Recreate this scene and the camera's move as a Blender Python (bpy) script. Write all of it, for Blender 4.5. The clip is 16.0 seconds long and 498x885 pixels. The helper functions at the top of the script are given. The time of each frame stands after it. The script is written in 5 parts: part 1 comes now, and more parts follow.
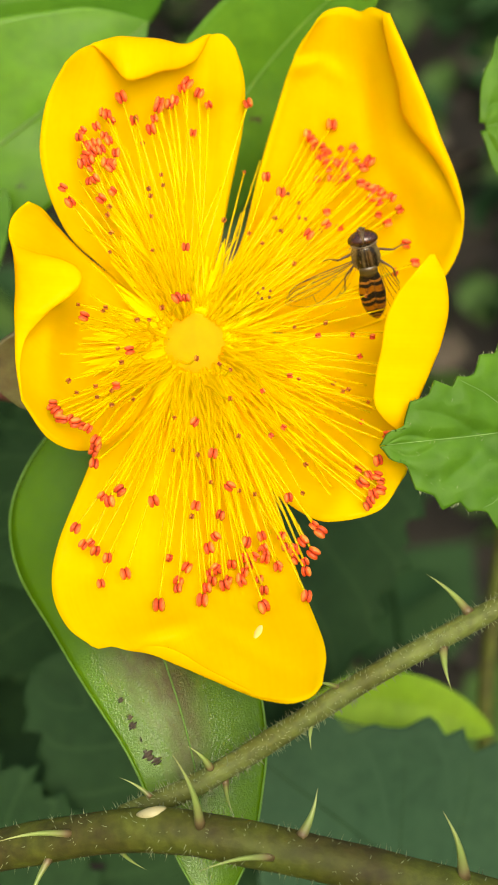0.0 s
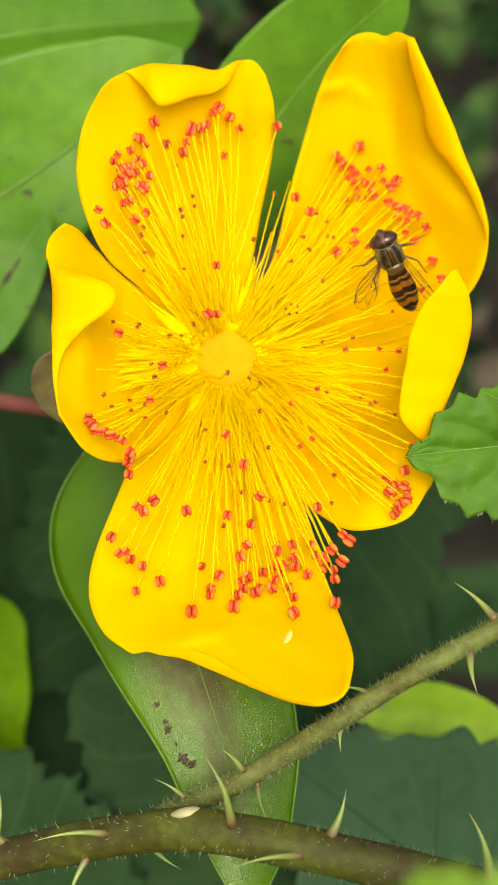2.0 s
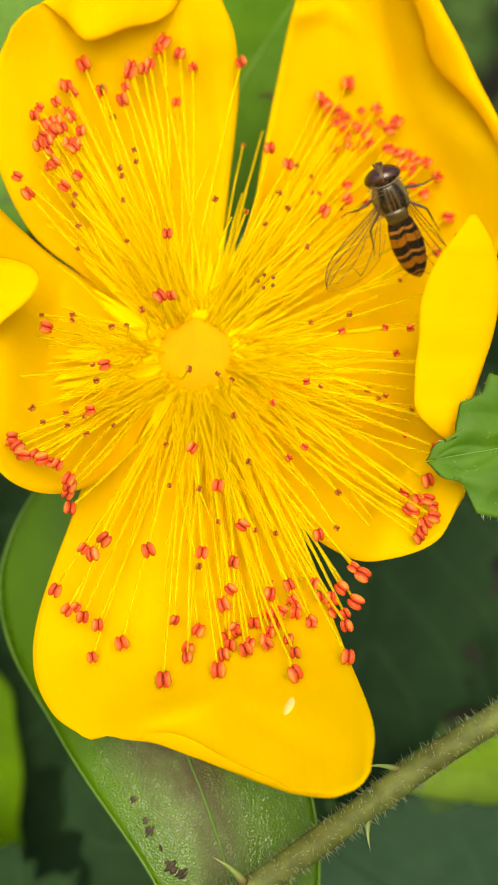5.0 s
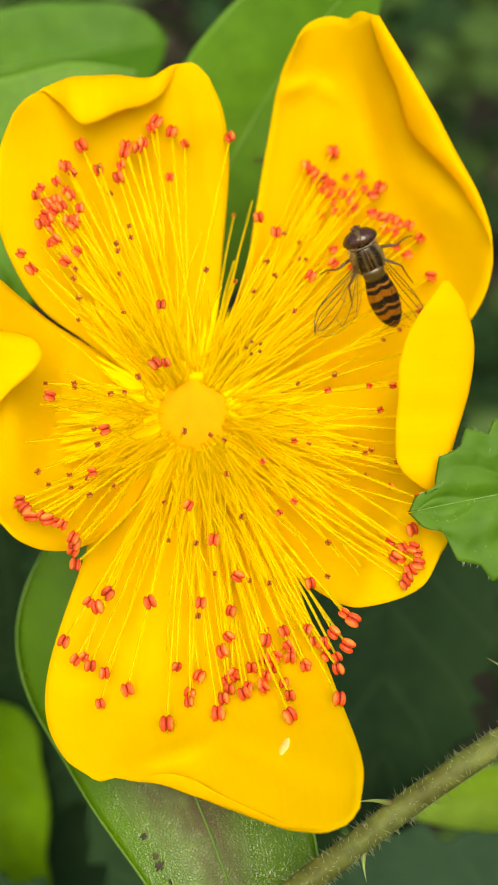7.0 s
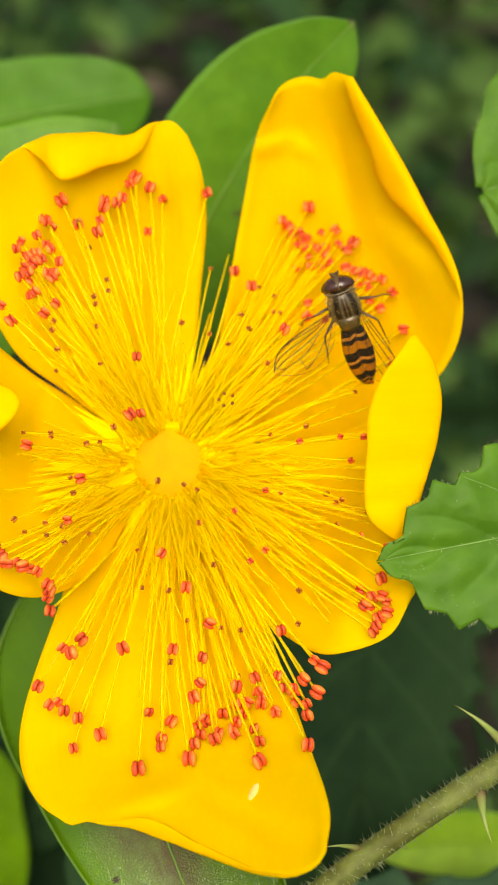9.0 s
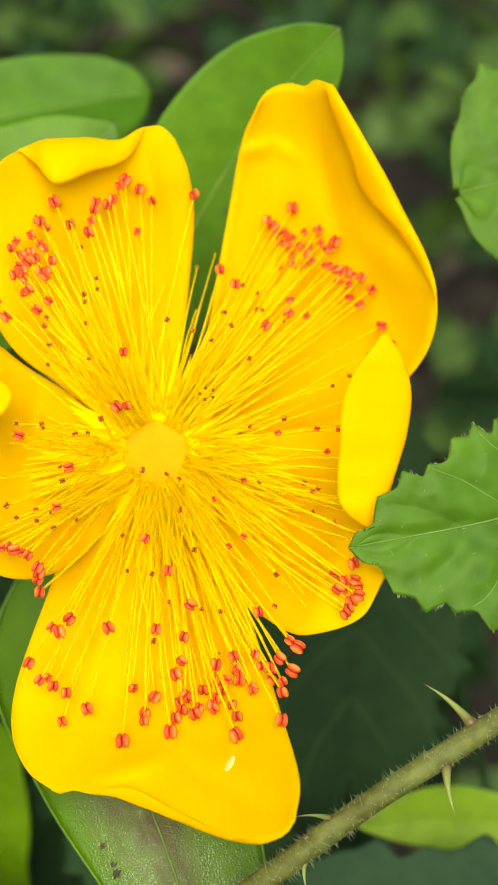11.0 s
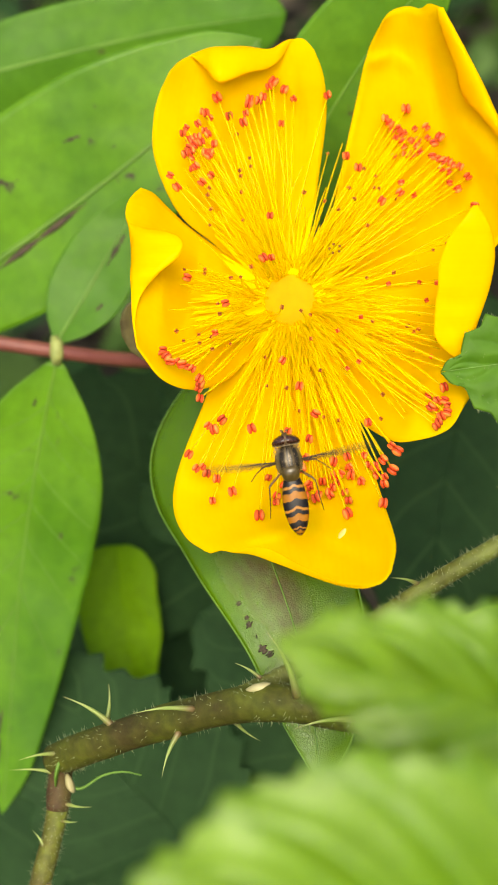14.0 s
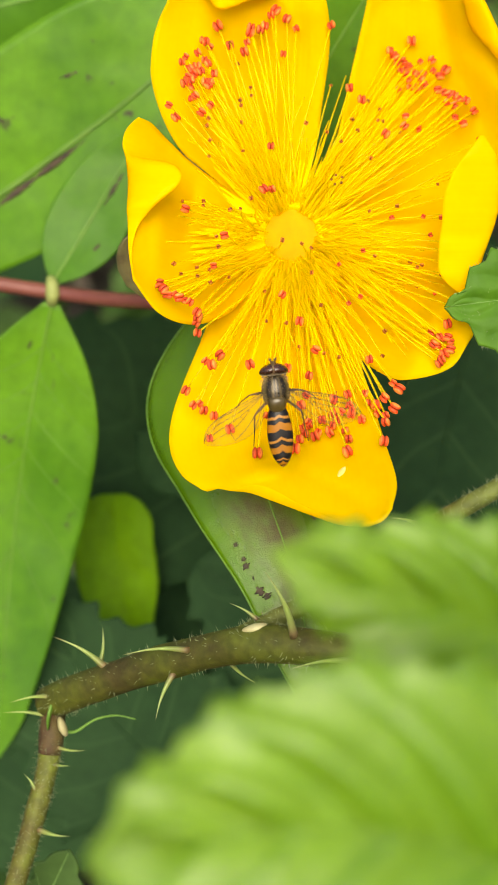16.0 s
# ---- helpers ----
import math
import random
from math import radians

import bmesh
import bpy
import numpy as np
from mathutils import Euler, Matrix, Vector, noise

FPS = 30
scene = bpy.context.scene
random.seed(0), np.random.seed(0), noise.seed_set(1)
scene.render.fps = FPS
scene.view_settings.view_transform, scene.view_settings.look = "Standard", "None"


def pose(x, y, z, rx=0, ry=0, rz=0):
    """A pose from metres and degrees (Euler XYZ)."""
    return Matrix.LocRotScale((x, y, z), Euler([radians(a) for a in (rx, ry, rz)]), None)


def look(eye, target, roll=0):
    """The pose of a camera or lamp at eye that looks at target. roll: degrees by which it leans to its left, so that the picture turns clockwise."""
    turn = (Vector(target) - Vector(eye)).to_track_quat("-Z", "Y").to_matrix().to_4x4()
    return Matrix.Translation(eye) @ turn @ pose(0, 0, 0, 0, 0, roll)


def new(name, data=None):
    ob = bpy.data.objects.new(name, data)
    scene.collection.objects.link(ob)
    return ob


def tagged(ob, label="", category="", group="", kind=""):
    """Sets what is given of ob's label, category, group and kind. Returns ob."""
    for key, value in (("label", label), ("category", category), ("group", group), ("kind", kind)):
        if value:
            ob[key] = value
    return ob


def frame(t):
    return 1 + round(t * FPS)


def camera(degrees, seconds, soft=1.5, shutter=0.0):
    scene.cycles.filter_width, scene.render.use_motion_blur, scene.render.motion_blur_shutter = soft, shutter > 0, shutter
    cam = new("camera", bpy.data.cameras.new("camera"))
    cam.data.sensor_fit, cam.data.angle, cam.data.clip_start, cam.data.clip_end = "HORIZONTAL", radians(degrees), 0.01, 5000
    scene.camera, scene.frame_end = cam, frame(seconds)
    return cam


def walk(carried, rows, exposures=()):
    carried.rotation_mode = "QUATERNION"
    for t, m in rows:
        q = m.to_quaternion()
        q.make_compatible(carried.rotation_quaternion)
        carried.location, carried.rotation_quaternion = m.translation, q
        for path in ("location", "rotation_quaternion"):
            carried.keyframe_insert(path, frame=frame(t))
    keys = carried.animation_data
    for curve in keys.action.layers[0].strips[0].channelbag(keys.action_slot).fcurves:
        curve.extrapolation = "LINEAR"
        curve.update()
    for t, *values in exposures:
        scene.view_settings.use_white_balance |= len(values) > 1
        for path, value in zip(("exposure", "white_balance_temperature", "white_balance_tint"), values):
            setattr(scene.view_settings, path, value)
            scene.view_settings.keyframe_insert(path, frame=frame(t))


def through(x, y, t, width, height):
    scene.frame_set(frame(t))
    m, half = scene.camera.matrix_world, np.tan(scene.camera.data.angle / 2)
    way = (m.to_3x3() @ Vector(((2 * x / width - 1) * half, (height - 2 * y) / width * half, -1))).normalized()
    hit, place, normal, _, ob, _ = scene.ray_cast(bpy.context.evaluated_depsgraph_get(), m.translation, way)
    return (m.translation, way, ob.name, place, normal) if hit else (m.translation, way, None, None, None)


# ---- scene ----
# The flower's own space: x to the right, y up along the petals, z out of the flower, all in millimetres.
# It leans back by 35 degrees and hangs half a metre above the ground.
MM = 0.001
FLOWER = pose(0, 0, 0.5, 55, 0, 0)

# ---------------------------------------------------------------- camera
cam = camera(19.25, 16.0, soft=1.6, shutter=0.15)
CAMERA = [
    (0, 4.78, -8.48, 136.21, -4.471, -5.783, -1.050),
    (0.5, 6.25, -9.06, 132.15, -4.207, -5.156, -1.137),
    (1, 4.31, -10.32, 133.20, -3.579, -5.363, -0.412),
    (1.5, 6.36, -8.79, 138.74, -3.639, -4.547, -1.074),
    (2, 6.29, -9.24, 140.46, -3.528, -3.793, -1.491),
    (2.5, 9.17, -8.95, 142.18, -3.251, -2.502, -2.198),
    (3, 9.65, -9.51, 130.07, -3.137, -2.292, -2.722),
    (3.2, 10.95, -9.34, 124.33, -3.728, -2.011, -3.173),
    (3.5, 12.82, -9.22, 110.51, -4.282, -2.259, -3.380),
    (4, 13.46, -8.43, 106.31, -3.789, -2.434, -4.231),
    (4.2, 13.24, -9.67, 107.13, -3.340, -2.374, -4.424),
    (6.3, 14.61, -12.17, 116.64, -1.123, -1.128, -6.760),
    (6.5, 15.00, -11.27, 117.42, -1.398, -1.028, -6.702),
    (7, 16.56, -10.67, 118.63, -0.974, -0.555, -6.897),
    (7.5, 16.33, -10.53, 119.45, -0.560, -0.566, -6.659),
    (8, 16.22, -10.93, 120.18, 0.049, -0.571, -6.410),
    (8.5, 17.18, -10.60, 120.69, 0.329, -0.632, -6.655),
    (9, 18.20, -10.15, 121.00, 0.604, -0.783, -6.518),
    (9.2, 18.47, -10.02, 121.03, 0.576, -0.957, -6.460),
    (11.3, 21.95, -9.83, 127.93, -0.268, 0.108, -6.093),
    (11.5, 22.23, -11.15, 129.06, 0.017, 0.298, -5.975),
    (11.8, 22.08, -14.96, 141.83, -0.459, 1.203, -5.724),
    (12, 22.63, -17.88, 153.28, -1.474, 0.666, -5.488),
    (12.2, 21.52, -17.24, 161.56, -1.380, 0.027, -4.995),
    (12.5, 20.42, -16.36, 163.16, -1.711, 1.309, -4.826),
    (13, 19.38, -16.39, 163.43, -2.060, 2.199, -4.548),
    (13.5, 18.14, -16.93, 162.23, -2.318, 3.085, -4.223),
    (14, 18.33, -18.20, 160.35, -2.719, 3.616, -4.181),
    (14.5, 19.10, -19.82, 159.54, -3.462, 3.766, -4.217),
    (15, 19.40, -20.86, 161.75, -3.920, 3.821, -4.021),
    (15.5, 18.69, -21.39, 160.50, -4.177, 3.891, -3.815),
    (16, 18.11, -21.82, 157.24, -3.798, 3.658, -3.705),
]
walk(cam, [(t, FLOWER @ pose(x * MM, y * MM, z * MM, rx, ry, rz)) for t, x, y, z, rx, ry, rz in CAMERA],
     exposures=[(0, 0.78, 7200, 6), (3.0, 0.78, 7200, 6), (4.0, 0.64, 7400, 6), (6.3, 0.62, 7400, 6), (9.2, 0.68, 7400, 6), (11.3, 0.78, 7200, 6), (12.5, 0.78, 7200, 6), (13.2, 0.86, 7200, 6), (14, 0.84, 7200, 6), (16, 0.80, 7200, 6)])
cam.data.dof.use_dof = True
cam.data.dof.aperture_fstop = 52

# ---------------------------------------------------------------- light: a bright overcast day under open trees
world = bpy.data.worlds.new("sky")
scene.world = world
world.use_nodes = True
wn = world.node_tree.nodes
sky = wn.new("ShaderNodeTexSky")
sky.sky_type = "NISHITA"
sky.sun_disc = False
sky.sun_elevation, sky.sun_rotation = radians(47), radians(177.3)
sky.air_density, sky.dust_density = 1.0, 4.0
wn["Background"].inputs["Strength"].default_value = 0.13
world.node_tree.links.new(sky.outputs["Color"], wn["Background"].inputs["Color"])
sun_data = bpy.data.lights.new("sun", "SUN")
sun_data.energy, sun_data.angle, sun_data.color = 2.0, radians(45), (1.0, 0.96, 0.88)
sun = new("sun", sun_data)
sun.matrix_world = look((0.05, -1.08, 1.66), (0, 0, 0.5))

# ---------------------------------------------------------------- materials


def material(name):
    m = bpy.data.materials.new(name)
    m.use_nodes = True
    return m, m.node_tree.nodes, m.node_tree.links, m.node_tree.nodes["Principled BSDF"]


def noise_node(n, l, scale, detail=4.0, coord=None, stretch=None, rough=0.55):
    tc = n.new("ShaderNodeTexCoord")
    t = n.new("ShaderNodeTexNoise")
    t.inputs["Scale"].default_value, t.inputs["Detail"].default_value, t.inputs["Roughness"].default_value = scale, detail, rough
    src = tc.outputs[coord or "Object"]
    if stretch:
        mp = n.new("ShaderNodeMapping")
        mp.inputs["Scale"].default_value = stretch
        l.new(src, mp.inputs["Vector"])
        src = mp.outputs["Vector"]
    l.new(src, t.inputs["Vector"])
    return t


def ramp(n, l, src, stops):
    r = n.new("ShaderNodeValToRGB")
    while len(r.color_ramp.elements) < len(stops):
        r.color_ramp.elements.new(0.5)
    for e, (p, c) in zip(r.color_ramp.elements, stops):
        e.position, e.color = p, (*c, 1) if len(c) == 3 else c
    l.new(src, r.inputs["Fac"])
    return r


def mix_colour(n, l, fac, a, b, how="MIX"):
    m = n.new("ShaderNodeMix")
    m.data_type, m.blend_type = "RGBA", how
    for sock, v in ((m.inputs[0], fac), (m.inputs[6], a), (m.inputs[7], b)):
        if isinstance(v, (int, float)):
            sock.default_value = v
        elif isinstance(v, tuple):
            sock.default_value = (*v, 1)
        else:
            l.new(v, sock)
    return m.outputs[2]


def bump(n, l, height, strength, distance, under=None):
    b = n.new("ShaderNodeBump")
    b.inputs["Strength"].default_value, b.inputs["Distance"].default_value = strength, distance
    l.new(height, b.inputs["Height"])
    if under:
        l.new(under, b.inputs["Normal"])
    return b.outputs["Normal"]


def see_through(n, l, p, colour, amount):
    """Lets part of the light pass through a thin living sheet."""
    tr = n.new("ShaderNodeBsdfTranslucent")
    if isinstance(colour, tuple):
        tr.inputs["Color"].default_value = (*colour, 1)
    else:
        l.new(colour, tr.inputs["Color"])
    mx = n.new("ShaderNodeMixShader")
    mx.inputs[0].default_value = amount
    l.new(p.outputs[0], mx.inputs[1])
    l.new(tr.outputs[0], mx.inputs[2])
    l.new(mx.outputs[0], n["Material Output"].inputs["Surface"])


def petal_material():
    m, n, l, p = material("petal")
    streak = noise_node(n, l, 1.0, 3, "UV", (55, 1.6, 1))
    blotch = noise_node(n, l, 160, 3)
    a = ramp(n, l, streak.outputs["Fac"], [(0.25, (0.955, 0.645, 0.0)), (0.75, (0.97, 0.69, 0.0))])
    b = ramp(n, l, blotch.outputs["Fac"], [(0.35, (0.96, 0.645, 0.0)), (0.65, (0.99, 0.725, 0.0))])
    c = mix_colour(n, l, 0.5, a.outputs[0], b.outputs[0])
    l.new(c, p.inputs["Base Color"])
    p.inputs["Roughness"].default_value = 0.55
    p.inputs["Specular IOR Level"].default_value = 0.12
    fine = noise_node(n, l, 1.0, 2, "UV", (120, 5, 1))
    l.new(bump(n, l, fine.outputs["Fac"], 0.14, 0.0002), p.inputs["Normal"])
    see_through(n, l, p, c, 0.5)
    return m


def leaf_material(name, dark, light, vein=None, gloss=0.45, through=0.25, bumps=0.3, spots=None, coat=0.0, rib=14.0, spec=0.3, relief=0.00015, crinkle=0.0):
    m, n, l, p = material(name)
    p.inputs["Specular IOR Level"].default_value = spec
    big = noise_node(n, l, 45, 4)
    small = noise_node(n, l, 420, 5)
    c = ramp(n, l, big.outputs["Fac"], [(0.3, dark), (0.7, light)]).outputs[0]
    s = ramp(n, l, small.outputs["Fac"], [(0.3, (0.8, 0.8, 0.8)), (0.7, (1.15, 1.12, 1.1))]).outputs[0]
    c = mix_colour(n, l, 0.8, c, s, "MULTIPLY")
    height = small.outputs["Fac"]
    if vein:
        # side veins run out and forward from the midrib
        tc = n.new("ShaderNodeTexCoord")
        sep = n.new("ShaderNodeSeparateXYZ")
        l.new(tc.outputs["UV"], sep.inputs[0])
        off = n.new("ShaderNodeMath")
        off.operation = "SUBTRACT"
        off.inputs[1].default_value = 0.5
        l.new(sep.outputs[0], off.inputs[0])
        ab = n.new("ShaderNodeMath")
        ab.operation = "ABSOLUTE"
        l.new(off.outputs[0], ab.inputs[0])
        sl = n.new("ShaderNodeMath")
        sl.operation = "MULTIPLY_ADD"
        sl.inputs[1].default_value = -0.42
        l.new(ab.outputs[0], sl.inputs[0])
        l.new(sep.outputs[1], sl.inputs[2])
        wob = n.new("ShaderNodeMath")
        wob.operation = "MULTIPLY_ADD"
        wob.inputs[1].default_value = 0.05
        l.new(big.outputs["Fac"], wob.inputs[0])
        l.new(sl.outputs[0], wob.inputs[2])
        fr = n.new("ShaderNodeMath")
        fr.operation = "MULTIPLY"
        fr.inputs[1].default_value = rib * 6.2832
        l.new(wob.outputs[0], fr.inputs[0])
        co = n.new("ShaderNodeMath")
        co.operation = "COSINE"
        l.new(fr.outputs[0], co.inputs[0])
        line = ramp(n, l, co.outputs[0], [(0.93, (0, 0, 0)), (1.0, (1, 1, 1))])
        c = mix_colour(n, l, line.outputs[0], c, vein)
        nb = bump(n, l, co.outputs[0], bumps * 0.6, relief)
    else:
        nb = None
    if crinkle:
        # the blade is puckered between a net of fine veins
        tc2 = n.new("ShaderNodeTexCoord")
        vo = n.new("ShaderNodeTexVoronoi")
        vo.feature = "SMOOTH_F1"
        vo.inputs["Scale"].default_value = 650
        vo.inputs["Smoothness"].default_value = 0.6
        l.new(tc2.outputs["Object"], vo.inputs["Vector"])
        nb = bump(n, l, vo.outputs["Distance"], crinkle, 0.0004, nb)
        c = mix_colour(n, l, 1.0, c, ramp(n, l, vo.outputs["Distance"], [(0.1, (0.9, 0.93, 0.9)), (0.7, (1.12, 1.08, 1.15))]).outputs[0], "MULTIPLY")
    if spots:
        sp = noise_node(n, l, 190, 3, rough=0.7)
        f = ramp(n, l, sp.outputs["Fac"], [(0.66, (0, 0, 0)), (0.72, (1, 1, 1))])
        c = mix_colour(n, l, f.outputs[0], c, spots)
    l.new(c, p.inputs["Base Color"])
    p.inputs["Roughness"].default_value = gloss
    p.inputs["Coat Weight"].default_value = coat
    p.inputs["Coat Roughness"].default_value = 0.25
    l.new(bump(n, l, height, bumps, 0.0003, nb), p.inputs["Normal"])
    see_through(n, l, p, c, through)
    return m


def plain_material(name, a, b, scale=300, gloss=0.5, bumps=0.3, metal=0.0, through=0.0, coat=0.0):
    m, n, l, p = material(name)
    t = noise_node(n, l, scale, 5)
    c = ramp(n, l, t.outputs["Fac"], [(0.32, a), (0.68, b)]).outputs[0]
    info = n.new("ShaderNodeObjectInfo")
    v = ramp(n, l, info.outputs["Random"], [(0, (0.82, 0.82, 0.82)), (1, (1.12, 1.12, 1.12))])
    c = mix_colour(n, l, 1.0, c, v.outputs[0], "MULTIPLY")
    l.new(c, p.inputs["Base Color"])
    p.inputs["Roughness"].default_value, p.inputs["Metallic"].default_value = gloss, metal
    p.inputs["Coat Weight"].default_value = coat
    l.new(bump(n, l, t.outputs["Fac"], bumps, 0.0002), p.inputs["Normal"])
    if through:
        see_through(n, l, p, c, through)
    return m


def wrinkled_material():
    """A glossy leaf with a net of fine wrinkles and dark blotches."""
    m, n, l, p = material("wrinkled_leaf")
    big = noise_node(n, l, 60, 4)
    c = ramp(n, l, big.outputs["Fac"], [(0.3, (0.050, 0.125, 0.002)), (0.7, (0.098, 0.205, 0.002))]).outputs[0]
    tc = n.new("ShaderNodeTexCoord")
    mp = n.new("ShaderNodeMapping")
    mp.inputs["Scale"].default_value = (3.2, 5.0, 1)
    l.new(tc.outputs["UV"], mp.inputs["Vector"])
    st = n.new("ShaderNodeTexNoise")
    st.inputs["Scale"].default_value, st.inputs["Detail"].default_value, st.inputs["Roughness"].default_value = 1.0, 6, 0.7
    l.new(mp.outputs["Vector"], st.inputs["Vector"])
    f = ramp(n, l, st.outputs["Fac"], [(0.64, (0, 0, 0)), (0.70, (0.9, 0.9, 0.9))])
    # the brown stain lies along the midrib, past the middle of the leaf
    place = n.new("ShaderNodeMapping")
    place.inputs["Location"].default_value = (-0.60 * 3.2, -0.60 * 3.0, 0)
    place.inputs["Scale"].default_value = (3.2, 3.0, 1)
    l.new(tc.outputs["UV"], place.inputs["Vector"])
    far = n.new("ShaderNodeVectorMath")
    far.operation = "LENGTH"
    l.new(place.outputs["Vector"], far.inputs[0])
    near = ramp(n, l, far.outputs["Value"], [(0.0, (1, 1, 1)), (0.45, (0.85, 0.85, 0.85)), (1.0, (0, 0, 0))])
    grain = ramp(n, l, st.outputs["Fac"], [(0.30, (0, 0, 0)), (0.62, (1, 1, 1))])
    stain = mix_colour(n, l, 1.0, near.outputs[0], grain.outputs[0], "MULTIPLY")
    c = mix_colour(n, l, f.outputs[0], c, (0.035, 0.024, 0.006))
    c = mix_colour(n, l, stain, c, (0.052, 0.032, 0.001))
    dull = n.new("ShaderNodeMath")
    dull.operation = "MULTIPLY_ADD"
    dull.inputs[1].default_value, dull.inputs[2].default_value = 0.35, 0.22
    l.new(stain, dull.inputs[0])
    l.new(dull.outputs[0], p.inputs["Roughness"])
    l.new(c, p.inputs["Base Color"])
    vo = n.new("ShaderNodeTexVoronoi")
    vo.feature = "DISTANCE_TO_EDGE"
    vo.inputs["Scale"].default_value = 3900
    warp = noise_node(n, l, 500, 2)
    mixv = mix_colour(n, l, 0.0006, tc.outputs["Object"], warp.outputs["Color"])
    l.new(mixv, vo.inputs["Vector"])
    r = ramp(n, l, vo.outputs["Distance"], [(0.0, (0, 0, 0)), (0.22, (1, 1, 1))])
    p.inputs["Roughness"].default_value = 0.22
    p.inputs["Specular IOR Level"].default_value = 0.46
    l.new(bump(n, l, r.outputs[0], 0.3, 0.00008), p.inputs["Normal"])
    return m


def anther_material(name, groove, body, rim):
    """Two-lobed pollen sacs: dark in the groove, paler toward the rims."""
    m, n, l, p = material(name)
    tc = n.new("ShaderNodeTexCoord")
    sep = n.new("ShaderNodeSeparateXYZ")
    l.new(tc.outputs["Object"], sep.inputs[0])
    ab = n.new("ShaderNodeMath")
    ab.operation = "ABSOLUTE"
    l.new(sep.outputs[0], ab.inputs[0])
    grain = noise_node(n, l, 4.0, 3)
    add = n.new("ShaderNodeMath")
    add.operation = "MULTIPLY_ADD"
    add.inputs[1].default_value = 0.22
    l.new(grain.outputs["Fac"], add.inputs[0])
    l.new(ab.outputs[0], add.inputs[2])
    c = ramp(n, l, add.outputs[0], [(0.10, groove), (0.22, body), (0.36, body), (0.50, rim)]).outputs[0]
    info = n.new("ShaderNodeObjectInfo")
    v = ramp(n, l, info.outputs["Random"], [(0, (0.75, 0.75, 0.75)), (1, (1.1, 1.1, 1.1))])
    l.new(mix_colour(n, l, 1.0, c, v.outputs[0], "MULTIPLY"), p.inputs["Base Color"])
    p.inputs["Roughness"].default_value = 0.5
    p.inputs["Specular IOR Level"].default_value = 0.3
    return m


PETAL = petal_material()


def filament_material():
    """Watery yellow threads that let much of the light pass."""
    m, n, l, p = material("filament")
    t = noise_node(n, l, 500, 3)
    c = ramp(n, l, t.outputs["Fac"], [(0.3, (1.0, 0.80, 0.0)), (0.7, (1.0, 0.87, 0.02))]).outputs[0]
    l.new(c, p.inputs["Base Color"])
    p.inputs["Roughness"].default_value, p.inputs["Specular IOR Level"].default_value = 0.5, 0.3
    see_through(n, l, p, c, 0.5)
    solid = n["Material Output"].inputs["Surface"].links[0].from_socket
    clear = n.new("ShaderNodeBsdfTransparent")
    clear.inputs["Color"].default_value = (1.0, 0.98, 0.8, 1)
    mx = n.new("ShaderNodeMixShader")
    mx.inputs[0].default_value = 0.5
    l.new(solid, mx.inputs[1])
    l.new(clear.outputs[0], mx.inputs[2])
    l.new(mx.outputs[0], n["Material Output"].inputs["Surface"])
    return m


FILAMENT = filament_material()
OVARY = plain_material("ovary", (0.94, 0.49, 0.0), (0.97, 0.56, 0.0), 700, 0.9, 0.1, through=0.4)


def collar_material():
    """Stamen threads grown together: fine pale streaks along the bundles."""
    m, n, l, p = material("stamen_foot")
    streak = noise_node(n, l, 1.0, 3, "UV", (1.2, 90, 1))
    c = ramp(n, l, streak.outputs["Fac"], [(0.30, (1.0, 0.78, 0.0)), (0.65, (1.0, 0.86, 0.01))]).outputs[0]
    l.new(c, p.inputs["Base Color"])
    p.inputs["Roughness"].default_value, p.inputs["Specular IOR Level"].default_value = 0.6, 0.15
    l.new(bump(n, l, streak.outputs["Fac"], 0.25, 0.0002), p.inputs["Normal"])
    see_through(n, l, p, c, 0.45)
    return m


COLLAR = collar_material()
ANTHER = anther_material("anther", (0.20, 0.010, 0.003), (0.68, 0.068, 0.012), (0.86, 0.24, 0.04))
ANTHER_OLD = anther_material("old_anther", (0.08, 0.014, 0.001), (0.34, 0.080, 0.004), (0.62, 0.26, 0.015))
BRUISE = plain_material("bruise", (0.86, 0.58, 0.10), (0.90, 0.68, 0.24), 900, 0.6, 0.2)
STIGMA = plain_material("stigma", (0.18, 0.06, 0.006), (0.3, 0.10, 0.012), 900, 0.6, 0.2)
SEPAL = plain_material("sepal", (0.07, 0.055, 0.018), (0.20, 0.20, 0.07), 260, 0.6, 0.4, through=0.1)
LEAF = leaf_material("shrub_leaf", (0.060, 0.185, 0.012), (0.108, 0.265, 0.018), None, 0.40, 0.25, 0.15, (0.08, 0.06, 0.03), spec=0.2)
# brighter copy of shrub_leaf: the light on it is put into its colour
LEAF_LIT = leaf_material("lit_shrub_leaf", (0.062, 0.195, 0.006), (0.145, 0.345, 0.016), None, 0.42, 0.28, 0.12, (0.06, 0.05, 0.03))
WRINKLED = wrinkled_material()
RIB = plain_material("leaf_rib", (0.10, 0.23, 0.02), (0.15, 0.30, 0.035), 300, 0.5, 0.2, through=0.1)
DULL_RIB = plain_material("bramble_rib", (0.13, 0.26, 0.05), (0.19, 0.33, 0.08), 300, 0.6, 0.2)
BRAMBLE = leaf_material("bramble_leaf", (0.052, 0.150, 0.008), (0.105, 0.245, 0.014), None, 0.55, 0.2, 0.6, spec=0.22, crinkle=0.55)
# bright copy of bramble_leaf: light put into its colour, vein grooves darkened
BRAMBLE_LIT = leaf_material("lit_young_bramble_leaf", (0.105, 0.24, 0.006), (0.225, 0.395, 0.028), (0.085, 0.215, 0.005), 0.36, 0.3, 0.8, spec=0.5, rib=9, relief=0.0005)
